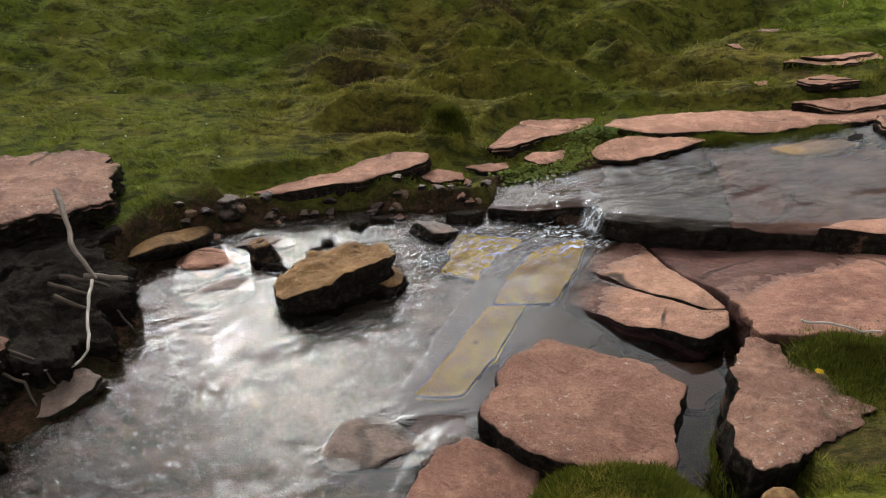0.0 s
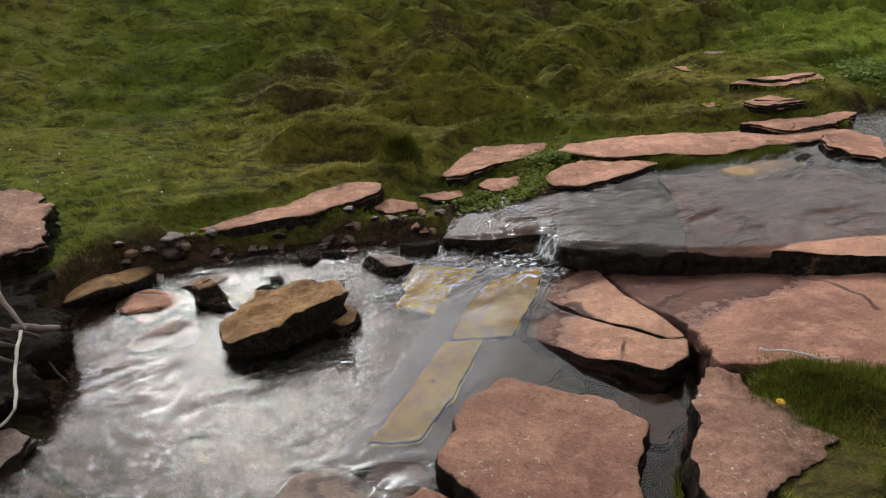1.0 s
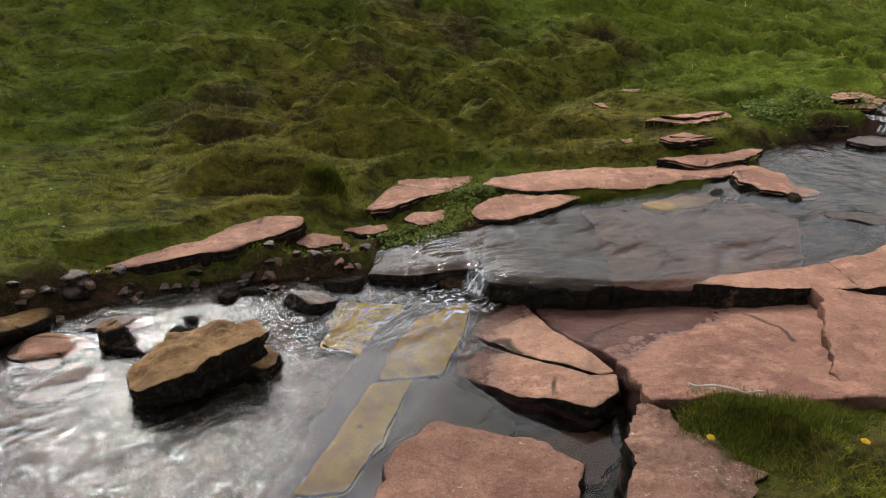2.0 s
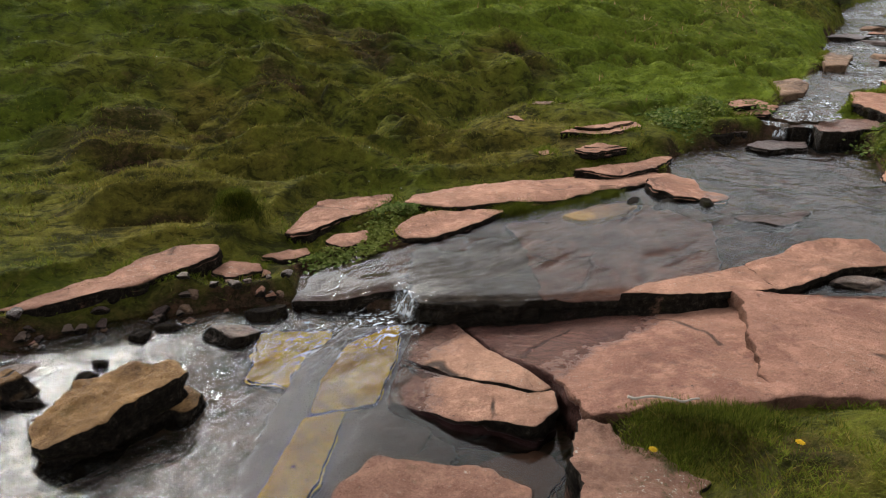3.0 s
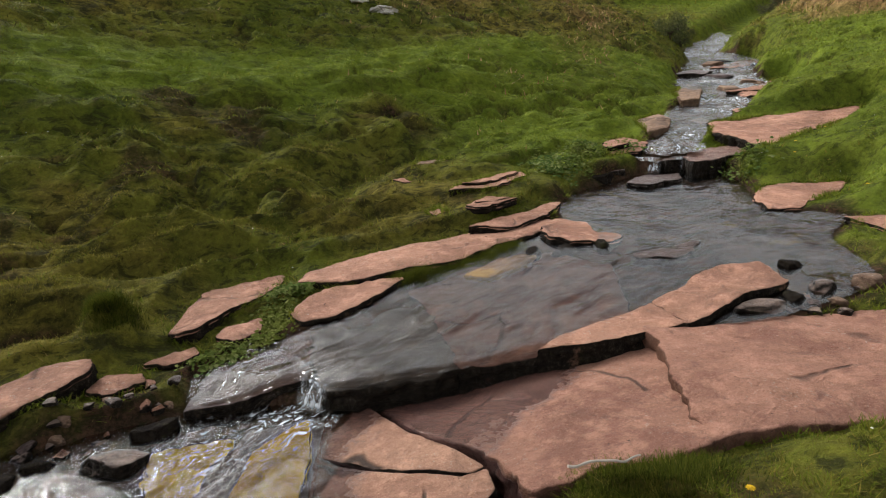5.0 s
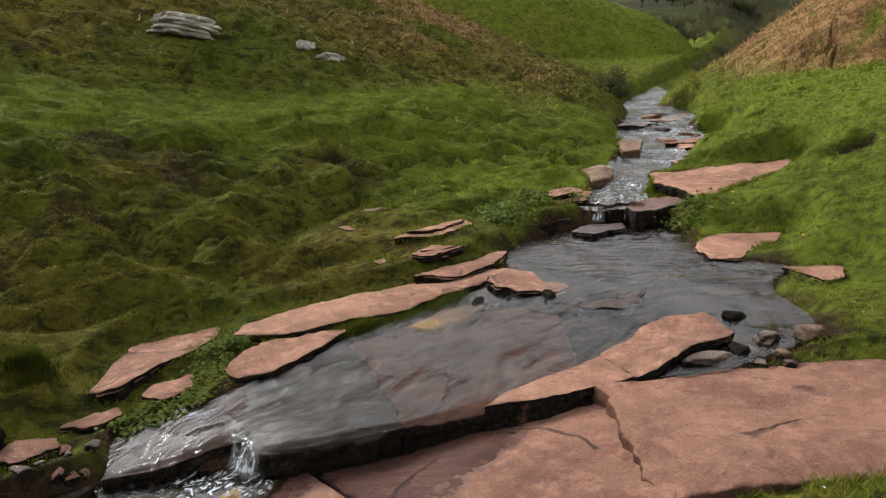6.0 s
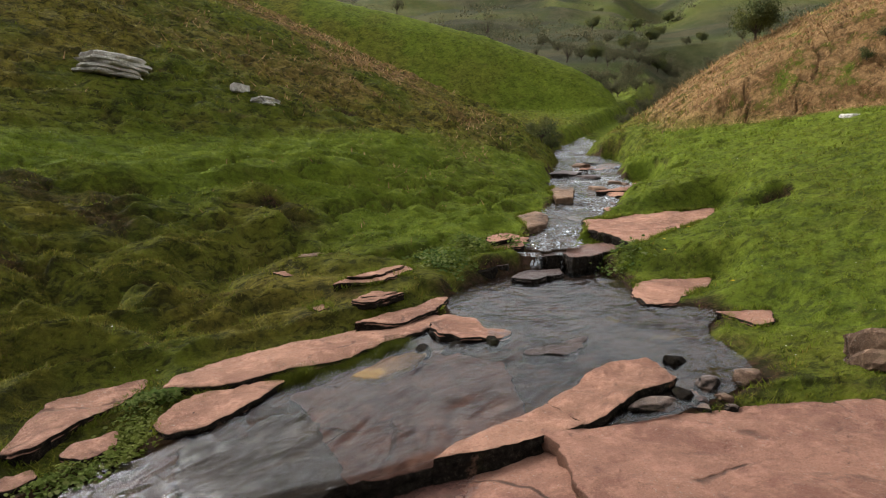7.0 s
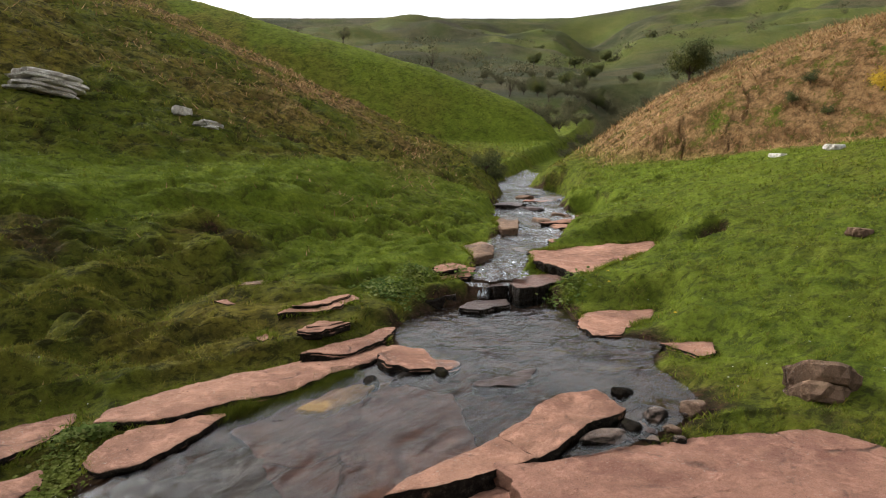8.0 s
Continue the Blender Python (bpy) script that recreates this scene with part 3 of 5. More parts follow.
def stone(name, x, y, z, size, turn, material, label, seed, tilt=(0, 0), sharp=0.35, group="", category="stone"):
    """A loose stone: a broken, flattened block with worn corners; z is its underside."""
    bm = bmesh.new()
    bmesh.ops.create_icosphere(bm, subdivisions=4, radius=1.0)
    r = random.Random(seed)
    cuts = [(Vector((r.gauss(0, 1), r.gauss(0, 1), r.gauss(0, 0.8))).normalized(), r.uniform(0.5, 0.86)) for _ in range(11)]
    cuts += [(Vector((0, 0, 1)), 0.7), (Vector((0, 0, -1)), 0.7)]
    for v in bm.verts:
        p = v.co.copy()
        for nrm, dist in cuts:
            over = p.dot(nrm) - dist
            if over > 0:
                p -= nrm * over * 0.97
        p += v.co * (noise.noise(p * 2.0 + Vector((seed, 0, 0))) * 0.10 + noise.noise(p * 6 + Vector((0, seed, 0))) * 0.045)
        v.co = Vector((p.x * size[0] / 1.5, p.y * size[1] / 1.5, (p.z * size[2] / 1.4)))
    me = bpy.data.meshes.new(name)
    bm.to_mesh(me)
    bm.free()
    me.materials.append(material)
    me.polygons.foreach_set("use_smooth", [True] * len(me.polygons))
    ob = new(name, me)
    ob.matrix_world = pose(x, y, z + size[2] * 0.5, tilt[0], tilt[1], turn)
    return tagged(ob, label, category, group, "thing")


def bundle(name, pieces, part_name, label, category):
    """One thing out of several beds of rock that hold together."""
    root = new(name)
    for ob in pieces:
        ob.parent = root
        ob.name = part_name
        for key in ("label", "category", "group", "kind"):
            if key in ob:
                del ob[key]
    return tagged(root, label, category, kind="thing")


# ---------------------------------------------------------------- bedrock slabs
FAR = "slabs along the far bank"
slab("rock_slab", [(1.27, 5.27), (1.42, 5.5), (1.83, 5.62), (2.23, 5.6), (2.73, 5.53), (3.28, 5.48), (3.62, 5.42), (3.58, 5.2), (3.24, 5.08), (2.78, 5.04), (2.43, 4.98), (1.98, 5.03), (1.5, 5.1)],
     -0.06, 0.13, (0.055, 0.0), label="long pink sandstone slab with an undercut mossy edge above the stream", group=FAR)
slab("rock_slab", [(3.3, 5.12), (3.6, 5.33), (3.72, 5.05), (3.66, 4.8), (3.78, 4.66), (3.58, 4.54), (3.34, 4.68), (3.2, 4.9)],
     0.015, 0.10, label="pink slab end with dark wet edge in the water", group=FAR)
slab("rock_slab", [(1.06, 4.8), (1.27, 5.04), (1.55, 5.09), (1.95, 5.0), (1.98, 4.92), (1.6, 4.72), (1.36, 4.64), (1.13, 4.67)],
     -0.125, 0.16, (0.04, 0.02), label="small orange-pink sandstone slab at the water's edge", group=FAR)
slab("rock_slab", [(0.33, 5.0), (0.47, 5.3), (0.67, 5.55), (1.02, 5.66), (1.29, 5.68), (1.27, 5.55), (0.99, 5.27), (0.73, 5.15), (0.5, 4.95)],
     -0.16, 0.12, (0.03, 0.02), label="cracked pink sandstone slab set in the turf", group=FAR)
slab("rock_slab", [(0.59, 4.9), (0.69, 5.0), (0.94, 5.05), (0.91, 4.86), (0.73, 4.77)],
     -0.23, 0.10, label="small pink stone among streamside leaves", group=FAR)
slab("rock_slab", [(-1.3, 4.24), (-1.05, 4.34), (-0.75, 4.58), (-0.58, 4.78), (-0.35, 4.86), (-0.12, 4.82), (-0.09, 4.66), (-0.33, 4.48), (-0.7, 4.31), (-1.06, 4.2)],
     -0.19, 0.13, (0.03, 0.02), label="tapering pink sandstone slab above the pool", group=FAR)
slab("rock_slab", [(-0.17, 4.58), (-0.06, 4.72), (0.15, 4.66), (0.17, 4.54), (-0.06, 4.48)], -0.26, 0.1, label="small brown sandstone block beside the pool", group=FAR)
slab("rock_slab", [(0.14, 4.78), (0.28, 4.84), (0.47, 4.88), (0.49, 4.76), (0.31, 4.69)], -0.255, 0.1, label="small pink stone in bare red earth", group=FAR)
slab("rock_slab", [(2.8, 5.47), (3.05, 5.54), (3.58, 5.58), (3.9, 5.78), (3.97, 5.7), (3.6, 5.42), (3.14, 5.3)], 0.035, 0.1, label="thin pink slab edging the upper pool", group=FAR)
TURF = "thin slabs in the turf"
slab("rock_slab", [(3.02, 6.2), (3.45, 6.46), (4.07, 6.5), (3.95, 6.26), (3.48, 6.08)], 0.19, 0.08, label="flat pink slab lying in short turf", group=TURF, sunk=True)
slab("rock_slab", [(2.96, 5.78), (3.27, 5.92), (3.52, 5.76), (3.11, 5.64)], 0.13, 0.07, label="thin pink slab lying in short turf", group=TURF, sunk=True)
slab("rock_slab", [(2.65, 5.95), (2.83, 6.07), (2.87, 5.93), (2.68, 5.83)], 0.07, 0.06, label="small flat stone in short turf", group=TURF, sunk=True)
slab("rock_slab", [(2.70, 6.86), (2.82, 6.86), (2.87, 6.62), (2.76, 6.6)], 0.22, 0.06, label="small pale flat stone in the mossy slope", group=TURF, sunk=True)

slab("rock_slab", [(3.2, 6.28), (3.5, 6.43), (3.98, 6.47), (3.9, 6.36), (3.45, 6.2)], 0.21, 0.035, label="thin broken layer on a pink slab in the turf", group=TURF, pad=False)
slab("rock_slab", [(3.06, 5.80), (3.28, 5.89), (3.45, 5.79), (3.2, 5.72)], 0.148, 0.03, label="thin broken layer on a pink slab in the turf", group=TURF, pad=False)
slab("rock_slab", [(3.05, 7.05), (3.3, 7.2), (3.55, 7.1), (3.3, 6.98)], 0.30, 0.06, label="brown-stained flat stone half under the turf", material=M_BROWN, group=TURF, sunk=True)

# the step and the shelf below it
step_dark = slab("rock_ledge", [(0.98, 3.86), (1.02, 4.2), (1.14, 4.62), (1.5, 4.68), (1.95, 4.8), (1.92, 4.3), (1.76, 3.9), (1.7, 3.575), (1.41, 3.68), (1.11, 3.79)],
                 -0.20, 0.2, (0.075, 0.0), M_ALGAE, pad=False, jag=0.03, rough=0.02)
step_red = slab("rock_ledge", [(1.66, 3.59), (1.74, 3.9), (1.88, 4.3), (1.9, 4.78), (2.4, 4.9), (3.2, 4.8), (3.3, 4.2), (2.85, 3.52), (2.4, 3.42), (2.04, 3.5)],
                -0.128, 0.24, (0.075, 0.0), M_CHUTE, pad=False, jag=0.03, rough=0.02)
bundle("rock_ledge", [step_dark, step_red], "bed", "dark wet sandstone step that the stream runs over", "rock ledge")
beds = []
for outline in ([(2.08, 3.47), (2.35, 3.52), (2.6, 3.52), (2.9, 3.48), (2.98, 3.5), (2.93, 3.16), (2.75, 3.2), (2.5, 3.27), (2.28, 3.37)],
                [(2.97, 3.5), (3.2, 3.5), (3.42, 3.58), (3.62, 3.6), (3.88, 3.46), (3.78, 3.16), (3.4, 3.18), (3.07, 3.14), (2.92, 3.16)]):
    mx, my = sum(q[0] for q in outline) / len(outline), sum(q[1] for q in outline) / len(outline)
    beds.append(slab("rock_ledge", outline, -0.018 + 0.105 * (mx - 2.99) + (0.012 if mx > 3 else 0.0), 0.17, (0.105, 0.0), M_SLAB, pad=False, step=0.02, jag=0.016, under=0.02))
bundle("rock_ledge", beds, "bed", "long pink sandstone ledge rising out of the stream", "rock ledge")
slab("rock_ledge", [(0.28, 4.18), (0.5, 4.6), (0.95, 4.62), (1.08, 4.3), (0.98, 4.12), (0.6, 4.12)],
     -0.30, 0.16, (0.06, 0.0), M_WET, "low black wet ledge with water sliding over it", pad=False, category="rock ledge")
shelf_low = slab("rock_shelf", [(1.24, 3.86), (1.5, 3.86), (2.1, 3.66), (2.5, 3.55), (2.8, 3.40), (2.74, 3.0), (2.52, 2.7), (2.36, 2.44), (2.2, 2.27), (1.85, 2.28), (1.72, 2.42), (1.5, 2.47), (1.38, 2.5), (1.40, 2.62), (1.45, 2.86), (1.3, 3.3)],
     -0.172, 0.3, (0.10, -0.19), M_SHELF, "worn red sandstone shelf, wet below the step", step=0.03, category="rock shelf")
shelf_high = slab("rock_shelf", [(2.72, 3.32), (2.84, 3.22), (3.05, 3.07), (3.45, 2.97), (3.78, 2.82), (4.16, 2.64), (4.5, 2.45), (4.68, 2.36), (4.7, 2.15), (4.6, 1.7), (4.2, 1.3), (3.5, 1.5), (3.0, 1.92), (2.6, 2.12), (2.3, 2.24), (2.12, 2.27), (2.2, 2.42), (2.36, 2.68), (2.56, 2.98)],
     -0.02, 0.3, (0.01, -0.01), M_SHELF, "broad flat red sandstone shelf beside the stream", step=0.03, category="rock shelf")
bundle("rock_shelf", [shelf_low, shelf_high], "bed", "broad red sandstone shelf beside the stream, wet below the step", "rock shelf")
halves = []
for outline in ([(0.82, 3.5), (1.02, 3.9), (1.2, 3.84), (1.26, 3.4), (1.36, 3.12), (1.405, 2.87), (1.325, 2.872), (1.188, 3.027), (0.995, 3.233)],
                [(0.66, 3.12), (0.81, 3.48), (0.985, 3.215), (1.175, 3.01), (1.31, 2.855), (1.40, 2.85), (1.34, 2.70), (1.2, 2.63), (1.04, 2.75), (0.9, 2.83)]):
    mx, my = sum(q[0] for q in outline) / len(outline), sum(q[1] for q in outline) / len(outline)
    halves.append(slab("rock_slab", outline, -0.325 + 0.145 * (mx - 1.109) - 0.08 * (my - 3.2), 0.16, (0.145, -0.08), M_TRI, pad=False, rough=0.008, step=0.02, jag=0.010, under=0.0))
bundle("rock_slab", halves, "piece", "cracked pink sandstone slab half drowned in shallow water", "rock")
slab("rock_slab", [(0.13, 2.08), (0.27, 2.39), (0.44, 2.48), (0.64, 2.40), (0.88, 2.30), (0.94, 2.15), (0.91, 2.02), (0.78, 1.7), (0.54, 1.72), (0.30, 1.8), (0.15, 2.0)],
     -0.165, 0.26, (0.06, -0.02), M_BLOCK, "large block of pink sandstone standing in the pool", pad=False)
slab("rock_slab", [(-0.13, 1.66), (-0.02, 1.93), (0.1, 1.99), (0.34, 1.85), (0.36, 1.6), (0.1, 1.5)],
     -0.27, 0.2, (0.03, 0), M_BLOCK, "pink sandstone block at the pool's near edge", pad=False)
slab("bank_rock", [(1.34, 2.52), (1.45, 2.45), (1.46, 2.3), (1.56, 2.15), (1.62, 2.0), (1.42, 1.86), (1.21, 1.75), (1.07, 1.68), (1.03, 1.83), (1.09, 2.03), (1.2, 2.28)],
     -0.165, 0.28, (0.06, -0.02), M_BANKROCK, "crusted red rock with lichen and moss beside the turf", rough=0.035, jag=0.03, step=0.016, under=0.0)
slab("bank_rock", [(-3.4, 4.0), (-2.9, 4.24), (-2.54, 4.3), (-2.25, 4.4), (-2.04, 4.02), (-1.92, 3.64), (-2.06, 3.48), (-2.24, 3.37), (-2.5, 3.2), (-3.2, 3.0)],
     0.0, 0.16, (-0.02, 0.03), M_BANKROCK, "big pink sandstone slab with a crusted undercut edge", rough=0.025, jag=0.05, under=0.1, step=0.02, strata=4)
# Near-black stone paints the shade beneath the big slab's overhang.
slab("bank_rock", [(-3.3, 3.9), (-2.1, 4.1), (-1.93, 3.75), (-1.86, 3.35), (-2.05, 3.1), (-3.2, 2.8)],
     -0.15, 0.3, (0.0, 0.02), M_DARK, "rotten rock under the big slab, painted dark for undercut shade", rough=0.05, jag=0.09, under=0.06, strata=5)
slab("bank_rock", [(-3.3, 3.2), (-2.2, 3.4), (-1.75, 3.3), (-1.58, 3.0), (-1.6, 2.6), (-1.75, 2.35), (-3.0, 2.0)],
     -0.2, 0.25, (-0.05, 0.03), M_DARK, "crumbling rock and roots above the pool, painted black for cavity shade", rough=0.07, jag=0.10, under=0.1, strata=5, step=0.02)
slab("bank_rock", [(-2.6, 2.25), (-2.1, 2.5), (-1.86, 2.45), (-1.82, 2.25), (-2.2, 1.8)],
     -0.14, 0.22, (0.05, 0.12), M_BANKROCK, "broken red sandstone block low on the bank", rough=0.06, jag=0.07, step=0.02, under=0.2)
slab("bank_rock", [(-1.95, 2.32), (-1.62, 2.5), (-1.5, 2.42), (-1.55, 2.25), (-1.9, 2.05)],
     -0.335, 0.15, (0.06, 0.10), M_GREY, "grey stone washed by the pool", rough=0.02, jag=0.03, pad=False)
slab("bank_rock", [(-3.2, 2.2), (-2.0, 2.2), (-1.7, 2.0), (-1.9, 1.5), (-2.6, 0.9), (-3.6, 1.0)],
     -0.26, 0.25, (-0.02, 0.0), M_DARK, "wet rock at the pool's edge, painted black for overhang shade", rough=0.06, jag=0.09, under=0.1, strata=5)

# upstream slabs
UP = "slabs along the upper stream"
slab("rock_slab", [(3.47, 4.24), (3.68, 4.2), (3.95, 4.22), (4.12, 4.17), (3.9, 4.03), (3.67, 4.0), (3.47, 4.12)], 0.02, 0.08, (0.03, 0.0), M_WET, "dark wet slab just breaking the water", pad=False, group=UP)
slab("rock_slab", [(5.0, 5.98), (5.45, 6.2), (5.86, 6.08), (5.61, 5.82), (5.12, 5.76)], 0.04, 0.1, (0, 0), M_WET, "dark wet slab below the little fall", pad=False, group=UP)
slab("rock_slab", [(5.33, 4.52), (5.51, 4.84), (5.98, 5.12), (6.87, 4.79), (6.4, 4.55), (5.84, 4.49), (5.55, 4.36)], 0.034, 0.1, (0.02, 0), label="flat pink slab sloping into the upper pool", group=UP, sunk=True)
slab("rock_slab", [(5.5, 3.96), (6.03, 3.73), (5.61, 3.47), (5.35, 3.5)], 0.04, 0.1, label="low pink slab at the pool's grassy edge", group=UP, sunk=True)
slab("rock_slab", [(5.98, 6.14), (6.2, 6.3), (6.52, 6.4), (7.43, 6.48), (6.95, 6.02), (6.23, 5.86), (5.86, 5.9)], 0.19, 0.24, (0.02, 0.0), M_CHUTE, "brown wet-fronted ledge beside the little fall", group=UP)
slab("rock_slab", [(6.98, 6.7), (7.49, 7.16), (8.38, 7.2), (9.4, 7.12), (10.5, 6.98), (9.5, 6.33), (8.6, 6.12), (7.8, 5.94), (7.1, 5.72), (6.6, 5.6), (6.86, 6.15)], 0.34, 0.2, (0.012, 0.0), label="broad pink slab lying across the turf beside the stream", group=UP, sunk=True, rough=0.024)
slab("rock_slab", [(5.27, 6.56), (5.61, 7.14), (6.0, 7.4), (6.32, 7.46), (6.28, 7.02), (5.8, 6.62)], 0.22, 0.12, label="pink slab perched beside the little fall", group=UP, sunk=True)
slab("rock_slab", [(5.42, 6.8), (5.65, 7.12), (5.98, 7.3), (6.02, 7.05), (5.68, 6.74)], 0.272, 0.06, label="thin pink slab stacked on another", group=UP, pad=False)
slab("rock_slab", [(6.44, 7.3), (6.75, 7.28), (6.4, 6.9), (6.15, 6.92)], 0.21, 0.14, material=M_WET, label="dark wet block at the head of the fall", group=UP, pad=False)
slab("rock_slab", [(7.05, 8.1), (7.9, 8.5), (7.6, 7.95), (6.9, 7.3), (6.45, 7.2)], 0.32, 0.16, material=M_BROWN, label="brown block leaning over the stream", group=UP, dome=0.05, sunk=True)
slab("rock_slab", [(9.07, 9.4), (10.6, 10.5), (10.4, 9.95), (8.7, 8.45), (8.3, 8.45)], 0.51, 0.16, material=M_BROWN, label="brown bedded ledge at the stream's edge", group=UP, sunk=True)
slab("rock_slab", [(9.6, 8.75), (11.3, 9.4), (12.7, 10.05), (12.3, 9.5), (10.6, 8.6)], 0.53, 0.16, label="pink bedded ledge stepping across the stream", group=UP)
slab("rock_slab", [(12.4, 11.6), (13.5, 12.4), (16.0, 13.6), (15.2, 12.5), (13.4, 11.5)], 0.70, 0.2, label="low pink ledges where the stream steps down", group=UP)
slab("rock_slab", [(10.9, 11.2), (11.9, 11.6), (12.3, 11.3), (11.3, 10.7)], 0.68, 0.2, material=M_WET, label="dark wet ledge across the stream", group=UP, pad=False)
slab("rock_slab", [(4.95, 6.36), (5.2, 6.6), (5.5, 6.66), (5.5, 6.5), (5.25, 6.3)], 0.09, 0.16, material=M_WET, label="dark wet rock beside the little fall", group=UP, pad=False)
slab("rock_slab", [(5.8, 6.22), (5.9, 6.36), (6.02, 6.3), (5.96, 6.16)], 0.165, 0.2, material=M_WET, label="dark wet rock parting the fall", group=UP, pad=False)
slab("rock_slab", [(5.52, 6.52), (5.8, 6.85), (6.3, 6.9), (6.5, 6.45), (6.12, 6.22), (5.86, 6.27), (5.64, 6.4)], 0.15, 0.24, material=M_WET, label="black wet rock lip behind the little fall", group=UP, pad=False)
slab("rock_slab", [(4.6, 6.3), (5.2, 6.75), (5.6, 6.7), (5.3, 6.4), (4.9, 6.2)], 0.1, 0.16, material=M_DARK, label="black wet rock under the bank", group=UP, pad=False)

# ---------------------------------------------------------------- loose stones
slab("boulder", [(-0.91, 3.15), (-0.74, 3.36), (-0.48, 3.46), (-0.28, 3.42), (-0.27, 3.3), (-0.5, 3.09), (-0.7, 2.99), (-0.86, 3.02)],
     -0.215, 0.24, (0.17, 0.10), M_BOULDER, "mossy brown flat-topped boulder lying in the pool", rough=0.045, jag=0.04, pad=False, under=0.3, category="boulder", step=0.016)
stone("stone", -0.29, 3.32, -0.46, (0.22, 0.2, 0.16), 10, M_BOULDER, "small brown stone tucked against the boulder", 5)
stone("stone", -0.06, 3.92, -0.44, (0.24, 0.18, 0.135), 0, M_GREY, "rounded grey stone in the shallows", 8)
stone("stone", -1.07, 3.6, -0.46, (0.19, 0.18, 0.18), 20, M_BOULDER, "round mossy stone in the shallows", 12)
stone("stone", -1.38, 3.57, -0.462, (0.36, 0.28, 0.10), 5, M_SLAB, "flat pink stone awash in the pool", 14)
stone("stone", -1.1, 3.8, -0.455, (0.3, 0.15, 0.095), 15, M_GREY, "flat grey stone awash in the pool", 15)
stone("stone", -1.66, 3.68, -0.43, (0.52, 0.17, 0.17), 52, M_BOULDER, "long brown stone leaning on the bank", 21, (0, 12))
stone("stone", -1.4, 4.1, -0.36, (0.2, 0.24, 0.15), 10, M_GREY, "brown stone half sunk in the bank", 23)
stone("stone", -0.72, 3.78, -0.42, (0.08, 0.065, 0.065), 0, M_DARK, "small black stone in the shallows", 24)
stone("stone", -0.27, 2.08, -0.505, (0.34, 0.27, 0.145), 10, M_GREY, "smooth grey stone washed by the stream", 31)
stone("stone", 0.16, 4.14, -0.43, (0.24, 0.11, 0.10), 0, M_DARK, "black wet stone below the ledge", 33)
stone("stone", 4.18, 3.45, -0.06, (0.16, 0.1, 0.1), -30, M_DARK, "small dark stone in the upper pool", 35)

stone("stone", 3.25, 4.72, -0.115, (0.24, 0.16, 0.10), 20, M_DARK, "black wet stone with water breaking over it", 51)
stone("stone", 3.02, 4.82, -0.125, (0.22, 0.14, 0.09), 70, M_DARK, "black wet stone with water breaking over it", 52)
stone("stone", 3.5, 4.56, -0.1, (0.16, 0.12, 0.12), 40, M_DARK, "small black stone below the slab's end", 53)
stone("stone", 3.95, 3.08, -0.05, (0.2, 0.14, 0.1), 10, M_GREY, "grey stone in the side channel", 54)
stone("stone", 3.7, 3.06, -0.06, (0.15, 0.12, 0.09), 60, M_DARK, "dark stone in the side channel", 55)
stone("stone", 4.25, 2.98, -0.04, (0.22, 0.16, 0.11), 30, M_BROWN, "brown stone at the pool's edge", 56)
stone("stone", 3.45, 3.07, -0.07, (0.3, 0.13, 0.09), -15, M_GREY, "flat grey stone in the side channel", 57)
stone("stone", -0.55, 4.05, -0.44, (0.12, 0.09, 0.09), 15, M_DARK, "black wet stone in the shallows", 58)
stone("stone", -0.4, 4.1, -0.43, (0.14, 0.08, 0.08), -10, M_DARK, "black wet stone in the shallows", 59)
stone("stone", -0.98, 3.5, -0.43, (0.16, 0.07, 0.08), -20, M_DARK, "thin dark stone in the shallows", 60)
stone("stone", -0.78, 3.68, -0.43, (0.12, 0.08, 0.07), 30, M_DARK, "small dark stone awash in the pool", 61)
stone("stone", -1.2, 3.3, -0.468, (0.36, 0.18, 0.095), 25, M_GREY, "flat stone just awash in the pool", 62)

for i, (x, y, z, w, m) in enumerate(((7.1, 7.4, 0.2, 0.3, M_DARK), (7.8, 7.55, 0.28, 0.35, M_BROWN), (8.3, 8.3, 0.3, 0.4, M_DARK), (8.9, 8.2, 0.33, 0.35, M_WET), (9.5, 9.1, 0.38, 0.45, M_DARK), (10.3, 9.3, 0.45, 0.5, M_BROWN),
                                     (10.8, 10.2, 0.46, 0.45, M_DARK), (11.6, 10.6, 0.52, 0.6, M_WET), (12.6, 11.4, 0.57, 0.5, M_DARK), (13.3, 12.4, 0.62, 0.7, M_BROWN), (14.2, 12.8, 0.66, 0.5, M_DARK), (7.35, 7.85, 0.26, 0.35, M_BROWN),
                                     (8.6, 7.55, 0.34, 0.4, M_SLAB), (9.9, 8.45, 0.42, 0.5, M_SLAB), (11.3, 9.6, 0.5, 0.5, M_BROWN), (6.95, 6.75, 0.16, 0.3, M_DARK))):
    stone("stone", x, y, z - 0.05, (w, w * 0.7, w * 0.30), i * 47, m, "dark wet stone breaking the stream", 110 + i, group="stones in the upper stream")

